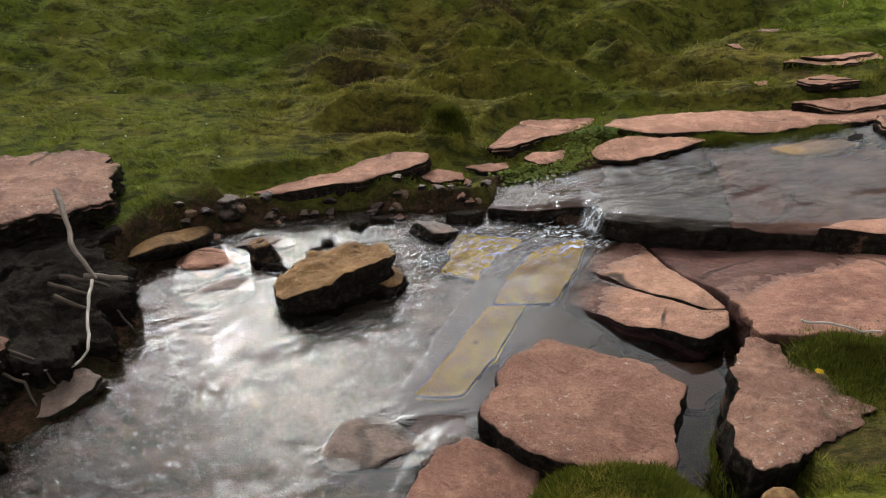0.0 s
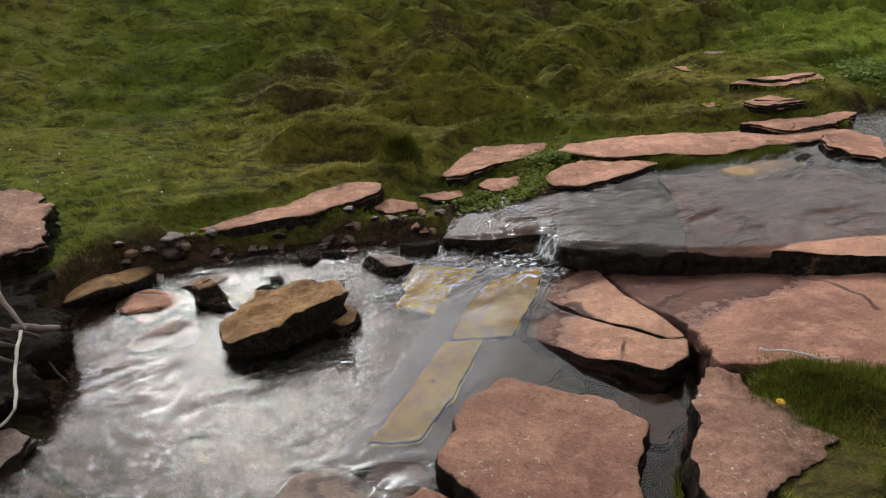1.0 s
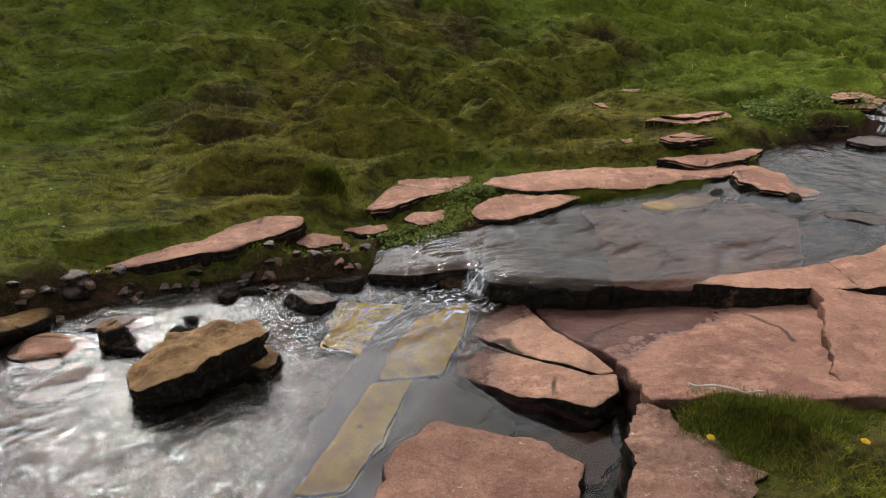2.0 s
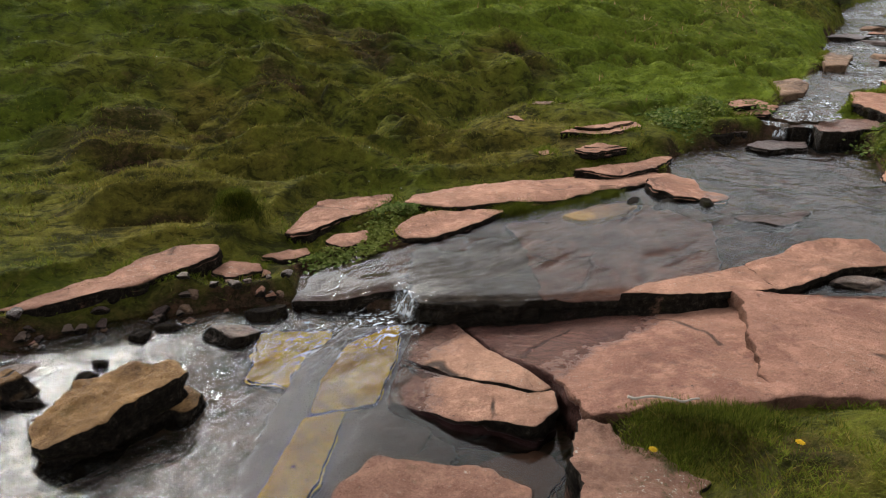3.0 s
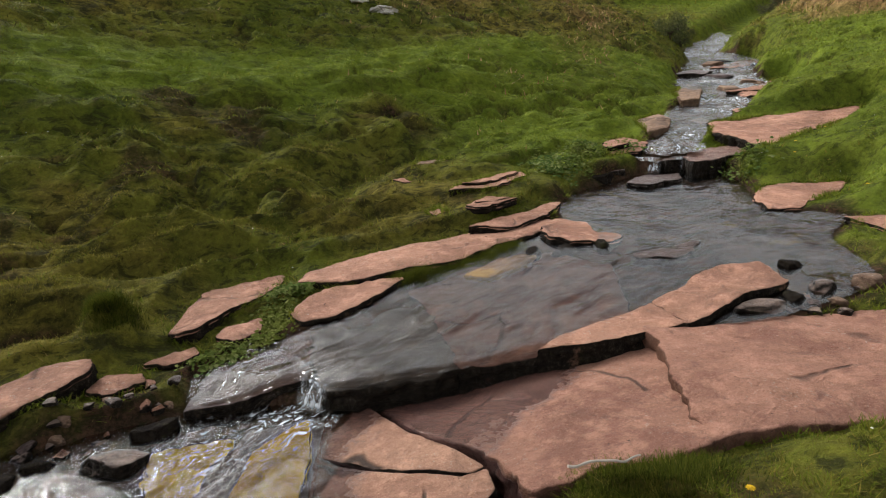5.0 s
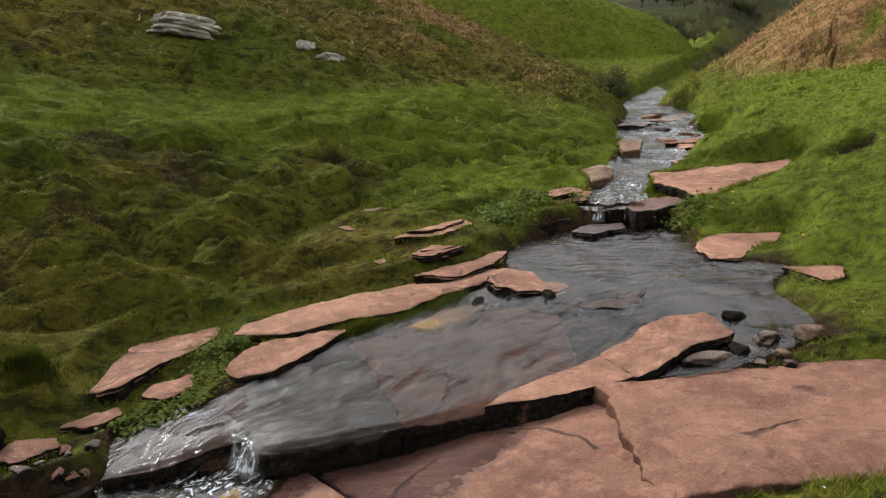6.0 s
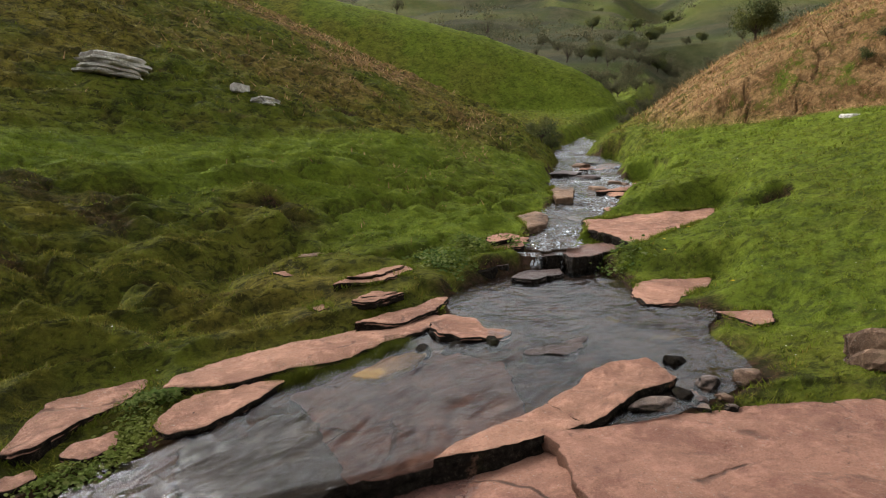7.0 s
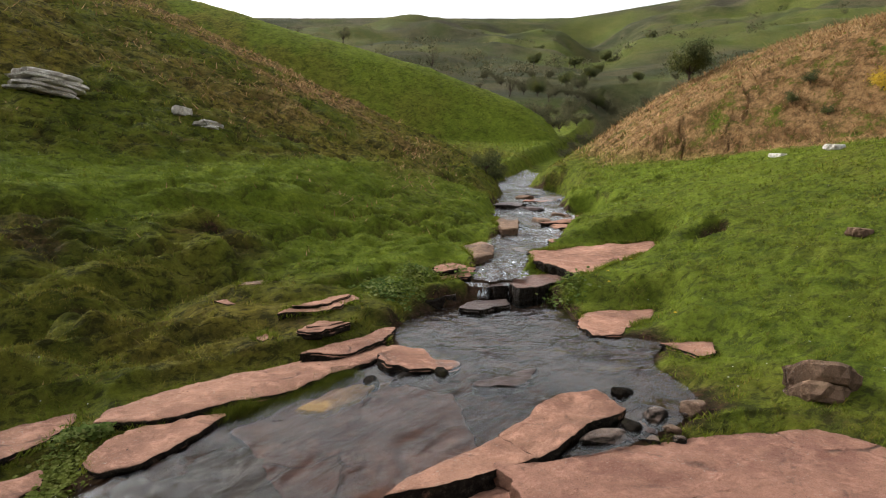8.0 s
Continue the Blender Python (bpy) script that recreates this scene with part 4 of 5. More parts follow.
# ---------------------------------------------------------------- ground
def build_ground():
    na, cx, cy = 1000, 1.0, 2.6
    radii = [0.0]
    step = 0.018
    while radii[-1] < 3000:
        r = radii[-1]
        step = max(0.022, r * 0.0066) if r < 60 else r * 0.025
        radii.append(r + step)
    radii = np.array(radii[1:])
    # more spokes where the valley opens, fewer behind
    lin = np.linspace(0, 1, na, endpoint=False)
    ang = 2 * np.pi * lin
    ang = ang - 0.68 * np.sin(ang - 1.15) - 0.68 * math.sin(1.15)
    R, A = np.meshgrid(radii, ang, indexing="ij")
    x, y = (cx + R * np.cos(A)).ravel(), (cy + R * np.sin(A)).ravel()
    z = ground_height(x, y)
    nr = len(radii)
    i, j = np.meshgrid(np.arange(nr - 1), np.arange(na), indexing="ij")
    i, j = i.ravel(), j.ravel()
    k = (j + 1) % na
    quads = np.stack([i * na + j, (i + 1) * na + j, (i + 1) * na + k, i * na + k], 1)
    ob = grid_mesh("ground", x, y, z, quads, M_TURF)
    d, level, d1, d2 = channel(x, y)
    r = np.hypot(x, y)
    bare = sum(np.exp(-((x - hx) / rx / 0.9) ** 4 - ((y - hy) / ry / 0.8) ** 2) for hx, hy, rx, ry, h in SCARS)
    float_layer(ob, "moss", cover_moss(x, y))
    float_layer(ob, "lush_lit", cover_lush_lit(x, y))
    float_layer(ob, "bracken", cover_bracken(x, y))
    # Earth colour also runs along the creases, painting in their short shadows.
    float_layer(ob, "earth", np.clip(1 - smooth(0.02, 0.26 - 0.16 * smooth(8.2, 9.0, x + 0.5 * y), d + fractal(x * 3, y * 3, 3) * 0.25 + 2 * smooth(16.0, 18.5, x)) + 0.75 * smooth(0.2, 0.45, fractal(x * 1.3, y * 1.3, 4)) * smooth(5.0, 4.5, np.abs(y - 6.2)) * smooth(-2.0, -1.0, x) * smooth(4.6, 3.2, x) + smooth(-1.2, -1.45, x) * smooth(3.7, 3.4, y) + 0.9 * smooth(0.3, 0.7, bare + fractal(x * 3, y * 3, 3) * 0.5) + 0.55 * smooth(0.35, 0.9, creases(x, y)), 0, 1))
    float_layer(ob, "bed", smooth(0.06, -0.06, d) * smooth(18.5, 16.0, x))
    float_layer(ob, "moor", smooth(40, 62, r) * (0.55 + 0.45 * smooth(-0.3, 0.3, fractal(x / 30, y / 30, 4))))
    return tagged(ob, "grazed green valley turf with mossy and brown patches", "ground", kind="structure")


def cover_moss(x, y):
    lumps = smooth(-0.15, 0.25, fractal(x * 0.8, y * 0.8, 4))
    zone = np.exp(-((x - 1.2) / 2.4) ** 4 - ((y - 7.2) / 1.5) ** 4)
    rim = np.exp(-((x + 0.6) / 1.0) ** 2 - ((y - 5.2) / 0.5) ** 2)
    block = np.exp(-((x - 0.5) / 0.5) ** 2 - ((y - 1.55) / 0.25) ** 2) + 0.6 * np.exp(-((x - 1.75) / 0.4) ** 2 - ((y - 2.2) / 0.2) ** 2)
    upper = smooth(10.4, 11.6, y - 0.05 * x) * smooth(30, 22, x + y * 0.3) * (0.15 + 0.6 * lumps)
    return np.clip(block + zone * (0.45 + 0.6 * lumps) + rim * 0.7 + 0.3 * lumps * (1 - cover_lush_lit(x, y)) + upper, 0, 1)


def cover_lush_lit(x, y):
    """Brighter sward, greener growth plus painted light: the level band across the hillside's foot, the stream's banks
    and the field beyond.
    """
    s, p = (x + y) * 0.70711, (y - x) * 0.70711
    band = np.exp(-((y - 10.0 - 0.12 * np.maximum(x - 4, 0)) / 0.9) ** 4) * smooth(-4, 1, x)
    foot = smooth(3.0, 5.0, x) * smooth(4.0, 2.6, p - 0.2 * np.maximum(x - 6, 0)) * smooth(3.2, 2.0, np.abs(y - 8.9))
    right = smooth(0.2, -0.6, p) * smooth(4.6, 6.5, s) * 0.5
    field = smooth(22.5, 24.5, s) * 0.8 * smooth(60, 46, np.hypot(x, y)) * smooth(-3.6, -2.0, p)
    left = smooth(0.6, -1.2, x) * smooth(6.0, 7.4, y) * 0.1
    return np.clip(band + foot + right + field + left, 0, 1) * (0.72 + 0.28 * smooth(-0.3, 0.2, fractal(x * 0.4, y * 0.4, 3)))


def cover_bracken(x, y):
    s, p = (x + y) * 0.70711, (y - x) * 0.70711
    q = -p
    foot = np.interp(s, [10, 16, 20, 25, 38, 45], [14, 8.6, 3.2, 3.0, 6.3, 7.5])
    right = smooth(-0.6, 0.8, q - foot) * (1 - smooth(44, 60, s))
    crest = 21.9 + 0.12 * p
    left = np.exp(-((s - crest + 3.2) / 4.6) ** 2) * smooth(0.5, 3.0, p) * smooth(-0.35, 0.15, fractal(x * 0.55, y * 0.55, 4))
    return np.clip(right + 0.9 * left, 0, 1)


build_ground()

# ---------------------------------------------------------------- water
def ripples(x, y, turn, long, wide):
    """Wind-blown and current-drawn ripples, drawn out along the flow and bent by eddies."""
    a = radians(turn)
    u, v = x * math.cos(a) + y * math.sin(a), -x * math.sin(a) + y * math.cos(a)
    ex, ey = fractal(u * 2.1 + 40, v * 2.1, 2) * 0.30, fractal(u * 2.1, v * 2.1 + 40, 2) * 0.30
    u, v = u + ex, v + ey
    h = fractal(u / long, v / wide, 3)
    h = h + 0.45 * (0.35 - np.abs(fractal(u / long * 2.3 + 9, v / wide * 2.0, 2)))
    busy = 0.12 + 1.3 * smooth(-0.12, 0.22, fractal(x * 1.4 + 7, y * 1.4, 2))
    return h * busy


def build_water(name, x0, x1, y0, y1, step, level, keep, material, label, wave, foam, live, flow=(25, 0.3, 0.13), lip=None):
    xs, ys = np.arange(x0, x1, step), np.arange(y0, y1, step)
    X, Y = np.meshgrid(xs, ys, indexing="ij")
    x, y = X.ravel(), Y.ravel()
    lively = live(x, y)
    z = level(x, y) + ripples(x, y, *flow) * wave * lively
    if lip:
        front = lip(x)
        z = z - 0.02 * smooth(0.035, 0.0, y - front)
        over = (y < front) & (y > front - 0.03)
        gone = y <= front - 0.03
        y = np.where(over, front, y)
    ny = len(ys)
    i, j = np.meshgrid(np.arange(len(xs) - 1), np.arange(ny - 1), indexing="ij")
    i, j = i.ravel(), j.ravel()
    quads = np.stack([i * ny + j, (i + 1) * ny + j, (i + 1) * ny + j + 1, i * ny + j + 1], 1)
    ok = keep(x, y)
    if lip:
        ok &= ~gone
    quads = quads[ok[quads].all(1)]
    used = np.unique(quads)
    remap = np.zeros(len(x), int)
    remap[used] = np.arange(len(used))
    ob = grid_mesh(name, x[used], y[used], z[used], remap[quads], material)
    float_layer(ob, "foam", foam(x[used], y[used]))
    float_layer(ob, "lively", lively[used])
    return tagged(ob, label, "water", kind="structure")


def pool_foam(x, y):
    return 1.5 * np.exp(-((x - 0.8) / 0.2) ** 2 - ((y - 3.88) / 0.2) ** 2) + 0.5 * np.exp(-((x - 0.35) / 0.3) ** 2 - ((y - 3.75) / 0.3) ** 2) + 0.03


def pool_live(x, y):
    """How much the pool's face is stirred: wild below the chute, still behind the blocks."""
    still = smooth(0.25, 0.6, x - 0.5 * (y - 2.4)) * smooth(3.3, 2.9, y)
    over_slabs = np.exp(-((x - 0.18 - 0.45 * (y - 2.8)) / 0.28) ** 2)
    wild = np.exp(-((x - 0.5) / 0.45) ** 2 - ((y - 3.85) / 0.35) ** 2)
    patches = 0.45 + 0.75 * smooth(-0.2, 0.25, fractal(x * 1.1 + 3, y * 1.1, 3))
    return np.clip(patches * (1 - 0.8 * over_slabs) + 0.9 * wild, 0, 2) * (1 - 0.88 * still)


def stream_live(x, y):
    """Quick where the sheet slides to the step, finely rippled in the upper pool."""
    return 1.0 - 0.15 * smooth(2.9, 4.3, x) - 0.25 * smooth(1.3, 0.9, x)


def upper_ripples(x, y):
    """Fine bent ripples fanning out over the upper pool."""
    return ripples(x, y, -38, 0.45, 0.085) * 0.012 * smooth(3.1, 4.2, x)


def brook_live(x, y):
    return 0.6 + 0.8 * smooth(-0.1, 0.3, fractal(x * 0.9, y * 0.9, 2))


def stream_lip(x):
    """Where the sheet of water breaks off, along the rock step's front."""
    y = np.interp(x, [0.3, 0.6, 0.94, 0.99, 1.11, 1.41, 1.7, 2.04, 2.4, 2.75, 3.05, 3.25], [4.19, 4.12, 4.12, 3.9, 3.80, 3.69, 3.59, 3.51, 3.42, 3.36, 3.16, 2.5])
    return y + fractal(x * 6, x * 0 + 3.3, 3) * 0.02


build_water("water_pool", -3.6, 1.7, -0.4, 4.5, 0.0115, lambda x, y: np.full(x.shape, -0.38), lambda x, y: poly_distance(x, y, POOL) < 0.2, M_POOL,
            "rippled clear brown pool reflecting a white sky", 0.0145, pool_foam, pool_live, (30, 0.42, 0.095))
build_water("water_stream", 0.3, 6.6, 2.7, 6.8, 0.014, lambda x, y: chute_level(x, y) + 0.005 + upper_ripples(x, y), lambda x, y: poly_distance(x, y, CHUTE) < 0.03, M_RUN,
            "thin clear water sliding over red bedrock", 0.018, lambda x, y: 0.03 + 0.5 * np.exp(-((x - 1.0) / 0.12) ** 2 - ((y - 4.05) / 0.2) ** 2), stream_live, (22, 0.42, 0.10), stream_lip)
build_water("water_brook", 5.9, 19.0, 6.0, 20.0, 0.04, lambda x, y: brook_distance(x, y)[1], lambda x, y: (brook_distance(x, y)[0] < 0.12) & (x * 0.65 + y > 10.13), M_BROOK,
            "broken white and grey stream coming down the valley", 0.075, lambda x, y: 0.3 + 0.9 * smooth(-0.1, 0.3, fractal(x * 1.3, y * 1.3, 2)), brook_live, (45, 0.5, 0.26))

# the pool's bed: slabs under the shallow water
BED = "slabs under the pool"
slab("bed_slab", [(-0.28, 2.3), (-0.1, 2.75), (0.1, 3.25), (0.32, 3.75), (0.6, 4.02), (1.02, 3.96), (1.1, 3.5), (0.9, 3.0), (0.5, 2.6), (0.2, 2.25)], -0.442, 0.06, material=M_WET, label="dark bedrock under the yellow slabs", pad=False, group=BED, rough=0.008, jag=0.02)
slab("bed_slab", [(-0.14, 2.40), (0.08, 2.80), (0.25, 3.15), (0.45, 3.15), (0.27, 2.72), (0.08, 2.40)], -0.412, 0.08, material=M_BED, label="yellow algae-coated slab under shallow water", pad=False, group=BED, rough=0.008, jag=0.014)
slab("bed_slab", [(0.27, 3.17), (0.36, 3.42), (0.56, 3.76), (0.92, 3.95), (0.82, 3.6), (0.60, 3.16)], -0.41, 0.08, material=M_BED, label="yellow algae-coated slab below the small fall", pad=False, group=BED, rough=0.008, jag=0.014)
slab("bed_slab", [(0.64, 3.14), (0.86, 3.6), (1.0, 3.9), (1.12, 3.8), (1.1, 3.4), (0.86, 3.1)], -0.395, 0.08, material=M_SHELF, label="purple-brown slab under a film of water", pad=False, group=BED, rough=0.006, jag=0.012)
slab("bed_slab", [(0.45, 3.1), (0.82, 3.09), (0.92, 2.78), (0.6, 2.55), (0.32, 2.7)], -0.46, 0.08, material=M_WET, label="dark slab on the pool's bed", pad=False, group=BED)
slab("bed_slab", [(0.0, 3.6), (0.28, 3.4), (0.5, 3.75), (0.5, 4.05), (0.1, 4.1)], -0.462, 0.05, material=M_BED, label="yellow-brown cobbled slab under riffles", pad=False, group=BED, rough=0.02)
slab("silt_bank", [(0.62, 2.5), (0.95, 2.62), (1.25, 2.62), (1.3, 2.45), (1.1, 2.3), (0.9, 2.34), (0.7, 2.42)], -0.395, 0.05, material=M_TRI, label="red silt settled behind the block", pad=False, rough=0.005, category="silt")
slab("bed_slab", [(2.35, 4.72), (2.75, 4.85), (3.05, 4.78), (2.8, 4.6), (2.45, 4.56)], -0.068, 0.05, (0.06, 0), material=M_OCHRE, label="pale ochre patch of bedrock under the current", pad=False, group=BED, rough=0.005)
slab("bed_slab", [(-0.1, 2.3), (0.1, 2.3), (0.14, 2.0), (-0.02, 1.95), (-0.2, 2.1)], -0.43, 0.05, material=M_SHELF, label="purple slab under shallow water", pad=False, group=BED, rough=0.006, jag=0.012)


def bedded_boulder(x, y, size, layers, turn, material, label, seed, tilt=(0, 0), up=0.0):
    """A boulder of a few parted beds."""
    r = random.Random(seed)
    root = new("boulder")
    z = 0.0
    for i in range(layers):
        bm = bmesh.new()
        h = size[2] / layers * r.uniform(0.8, 1.2)
        n, kx, ky = 26, r.uniform(0.85, 1.05), r.uniform(0.85, 1.05)
        ox, oy = r.uniform(-0.06, 0.06) * size[0], r.uniform(-0.06, 0.06) * size[1]
        loops = []
        for f, zz in ((0.9, 0.0), (1.0, 0.25), (1.0, 0.75), (0.93, 0.97), (0.6, 1.0), (0.25, 1.02)):
            loop = []
            for k in range(n):
                a = 2 * math.pi * k / n
                e = (abs(math.cos(a)) ** 3 + abs(math.sin(a)) ** 3) ** (-1 / 3)
                j = 1 + 0.26 * noise.noise((math.cos(a) * 1.4 + seed, math.sin(a) * 1.4, i * 3.1)) + 0.15 * noise.noise((math.cos(a) * 5 + seed, math.sin(a) * 5, zz * 3 + i))
                loop.append(bm.verts.new((ox + math.cos(a) * e * j * f * kx * size[0] / 2, oy + math.sin(a) * e * j * f * ky * size[1] / 2, z + h * zz + 0.1 * h * noise.noise((k * 0.3, i, seed)))))
            loops.append(loop)
        for lo, hi in zip(loops, loops[1:]):
            for k in range(n):
                q = (k + 1) % n
                bm.faces.new((lo[k], lo[q], hi[q], hi[k]))
        bm.faces.new(loops[-1])
        bm.faces.new(list(reversed(loops[0])))
        z += h * 0.97
        me = bpy.data.meshes.new("bed")
        bm.to_mesh(me)
        bm.free()
        me.materials.append(material)
        ob = new("bed", me)
        ob.parent = root
    root.matrix_world = pose(x, y, float(ground_height(np.array([x]), np.array([y]))[0]) + up, tilt[0], tilt[1], turn)
    return tagged(root, label, "boulder", kind="thing")


bedded_boulder(5.2, 2.52, (0.48, 0.44, 0.32), 2, -25, M_BROWN, "brown boulder with pale lichen in the grass", 4, (-26, 16), -0.13)
bedded_boulder(2.75, 12.6, (0.98, 0.6, 0.34), 5, 8, M_PALE, "pale layered boulder on the hillside", 7, (-6, 8), -0.05)
bedded_boulder(5.0, 12.1, (0.5, 0.4, 0.15), 3, 15, M_PALE, "pale flat boulder on the hillside", 9, (-10, 10), -0.06)
bedded_boulder(4.7, 12.4, (0.35, 0.25, 0.14), 1, 15, M_PALE, "small pale stone on the hillside", 10, (-10, 10), -0.05)
bedded_boulder(9.3, 3.6, (0.34, 0.24, 0.11), 1, -15, M_BROWN, "flat brown stone on the grass", 12, (0, 4), -0.04)
bedded_boulder(16.2, 6.3, (0.6, 0.4, 0.16), 1, 30, M_PALE, "white stone at the foot of the bracken", 13, (0, 0), -0.04)
bedded_boulder(15.9, 7.3, (0.4, 0.3, 0.12), 1, 60, M_PALE, "small white stone at the foot of the bracken", 14, (0, 0), -0.04)

# ---------------------------------------------------------------- falling water
def fall(name, a, b, top, foot, reach, label):
    """A short curtain of white water from the line a-b at one level to another, thrown forward."""
    nu, nv = 26, 22
    ax, ay, bx, by = *a, *b
    dx, dy = bx - ax, by - ay
    length = math.hypot(dx, dy)
    ox, oy = dy / length, -dx / length
    verts, faces = [], []
    for i in range(nu):
        u = i / (nu - 1)
        for j in range(nv):
            v = j / (nv - 1)
            out = reach * (0.25 * v + 0.75 * v * v * (1 - 0.4 * v)) + 0.012 * noise.noise((u * 9, v * 1.5, top * 5))
            z = top - (top - foot) * v ** 1.6 + 0.006 * noise.noise((u * 14, v * 3, 2.0))
            verts.append((ax + dx * u + ox * out, ay + dy * u + oy * out, z))
    for i in range(nu - 1):
        for j in range(nv - 1):
            faces.append((i * nv + j, (i + 1) * nv + j, (i + 1) * nv + j + 1, i * nv + j + 1))
    ob = mesh_object(name, verts, faces, M_FALL)
    u, v = np.repeat(np.linspace(-1, 1, nu), nv), np.tile(np.linspace(0, 1, nv), nu)
    float_layer(ob, "body", (1 - np.abs(u) ** 2.5) * smooth(1.0, 0.75, v) * smooth(-0.05, 0.15, v))
    return tagged(ob, label, "water", kind="structure")


def falling():
    n = Nodes("white_falling_water")
    n.world_place()
    streak = n.noise(30, 5, 0.7, (1.0, 1.0, 0.12), 0.4)
    body = n.attribute("body")
    f = n.math("MULTIPLY", n.step(streak, 0.44, 0.6), body)
    clear = n.add("ShaderNodeBsdfTransparent", Color=(1, 1, 1, 1))
    gloss = n.add("ShaderNodeBsdfGlossy", Roughness=0.12)
    n.link(n.bump(streak, 0.9, 0.02), gloss.inputs["Normal"])
    thin = n.add("ShaderNodeMixShader")
    n.link(n.math("MULTIPLY", body, 0.15), thin.inputs[0])
    n.link(clear.outputs[0], thin.inputs[1])
    n.link(gloss.outputs[0], thin.inputs[2])
    white = n.add("ShaderNodeBsdfDiffuse", Color=(0.75, 0.78, 0.8, 1))
    last = n.add("ShaderNodeMixShader")
    n.link(n.math("MULTIPLY", f, 0.75), last.inputs[0])
    n.link(thin.outputs[0], last.inputs[1])
    n.link(white.outputs[0], last.inputs[2])
    n.tree.nodes.remove(n.bsdf)
    n.link(last.outputs[0], n.tree.nodes["Material Output"].inputs["Surface"])
    return n.mat


M_FALL = falling()
fall("water_fall", (0.92, 4.05), (1.03, 3.88), -0.215, -0.375, 0.12, "small white chute of water over the rock step")
fall("water_fall", (5.54, 6.54), (5.80, 6.30), 0.185, 0.0, 0.12, "little white fall between two ledges")
fall("water_fall", (5.92, 6.27), (6.04, 6.17), 0.185, 0.0, 0.1, "narrow white fall beside a dark ledge")

# ---------------------------------------------------------------- grass and other growth


def scatter(count, rmin, rmax, lo, hi, seed):
    """Places spread evenly for the eye of somebody standing by the pool: nearer ground gets more of them."""
    g = np.random.RandomState(seed)
    r = rmin * (rmax / rmin) ** g.rand(count)
    a = np.radians(g.uniform(lo, hi, count))
    return 0.1 + r * np.sin(a), 0.5 + r * np.cos(a), r, g


def blades(name, x, y, r, g, height, lean, width, material, label, category, lift=0.0):
    """Single leaning blades, each a narrow triangle rooted in the ground."""
    n = len(x)
    z = ground_height(x, y) - 0.006 + lift
    h = height * g.uniform(0.5, 1.25, n)
    t = g.uniform(0, 2 * np.pi, n)
    k = lean * g.uniform(0.3, 1.3, n)
    w = width * g.uniform(0.6, 1.3, n)
    tx, ty = x + np.cos(t) * h * k, y + np.sin(t) * h * k
    sx, sy = -np.sin(t) * w, np.cos(t) * w
    xs = np.stack([x - sx, x + sx, tx], 1).ravel()
    ys = np.stack([y - sy, y + sy, ty], 1).ravel()
    zs = np.stack([z, z, z + h], 1).ravel()
    ob = grid_mesh(name, xs, ys, zs, np.arange(3 * n).reshape(n, 3), material)
    return tagged(ob, label, category, kind="stuff")


def open_turf(x, y, gap=0.03):
    ok = channel(x, y)[0] > gap
    ok &= ~((x < -1.35) & (y < 3.45) & (y > -0.5))
    for outline, *_ in PADS:
        px, py = [q[0] for q in outline], [q[1] for q in outline]
        near = ok & (x > min(px)) & (x < max(px)) & (y > min(py)) & (y < max(py))
        i = np.nonzero(near)[0]
        ok[i[poly_distance(x[i], y[i], outline) < 0]] = False
    return ok


def grow_grass():
    x, y, r, g = scatter(640000, 0.9, 34, -62, 100, 11)
    ok = open_turf(x, y, 0.05)
    x, y, r = x[ok], y[ok], r[ok]
    moss, brown = cover_moss(x, y), cover_bracken(x, y)
    clump = smooth(-0.25, 0.35, fractal(x * 5.5, y * 8.0, 2))
    pick = g.rand(len(x))
    rough = pick < moss * 0.75
    fern = (~rough) & (pick < 0.9) & (g.rand(len(x)) < brown)
    lawn = ~(rough | fern)
    lush_lit = lawn & (g.rand(len(x)) < cover_lush_lit(x, y))
    lawn &= ~lush_lit
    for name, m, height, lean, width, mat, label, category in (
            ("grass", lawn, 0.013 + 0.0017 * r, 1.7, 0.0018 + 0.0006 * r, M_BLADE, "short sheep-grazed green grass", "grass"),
            ("lush_lit_grass", lush_lit, 0.013 + 0.0017 * r, 1.7, 0.0018 + 0.0006 * r, M_LUSH_LIT, "bright green grass at the foot of the hillside", "grass"),
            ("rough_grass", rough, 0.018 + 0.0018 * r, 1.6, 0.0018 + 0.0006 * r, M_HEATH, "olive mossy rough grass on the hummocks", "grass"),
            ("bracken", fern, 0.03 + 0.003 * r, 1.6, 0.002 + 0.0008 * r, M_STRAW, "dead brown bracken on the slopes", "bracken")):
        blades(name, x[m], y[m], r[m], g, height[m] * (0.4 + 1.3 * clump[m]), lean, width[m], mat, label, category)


grow_grass()


def long_grass(name, points, count, spread, height, label, seed, material):
    g = np.random.RandomState(seed)
    i = g.randint(0, len(points), count)
    p = np.array(points)[i]
    x, y = p[:, 0] + g.normal(0, spread, count), p[:, 1] + g.normal(0, spread, count)
    return blades(name, x, y, None, g, np.full(count, height), 0.9, np.full(count, 0.0022), material, label, "grass")


long_grass("grass_tuft", [(0.35, 1.62), (0.5, 1.66), (0.65, 1.62), (0.78, 1.55), (0.45, 1.58), (0.7, 1.52), (0.2, 1.5)], 6000, 0.06, 0.03, "dark green grass and moss hanging over the block", 21, M_MOSS)
long_grass("moss_cushion", [(0.4, 1.66), (0.55, 1.68), (0.68, 1.66), (0.3, 1.6), (0.78, 1.6)], 7000, 0.05, 0.03, "dark olive moss on the block's edge", 25, M_MOSS)
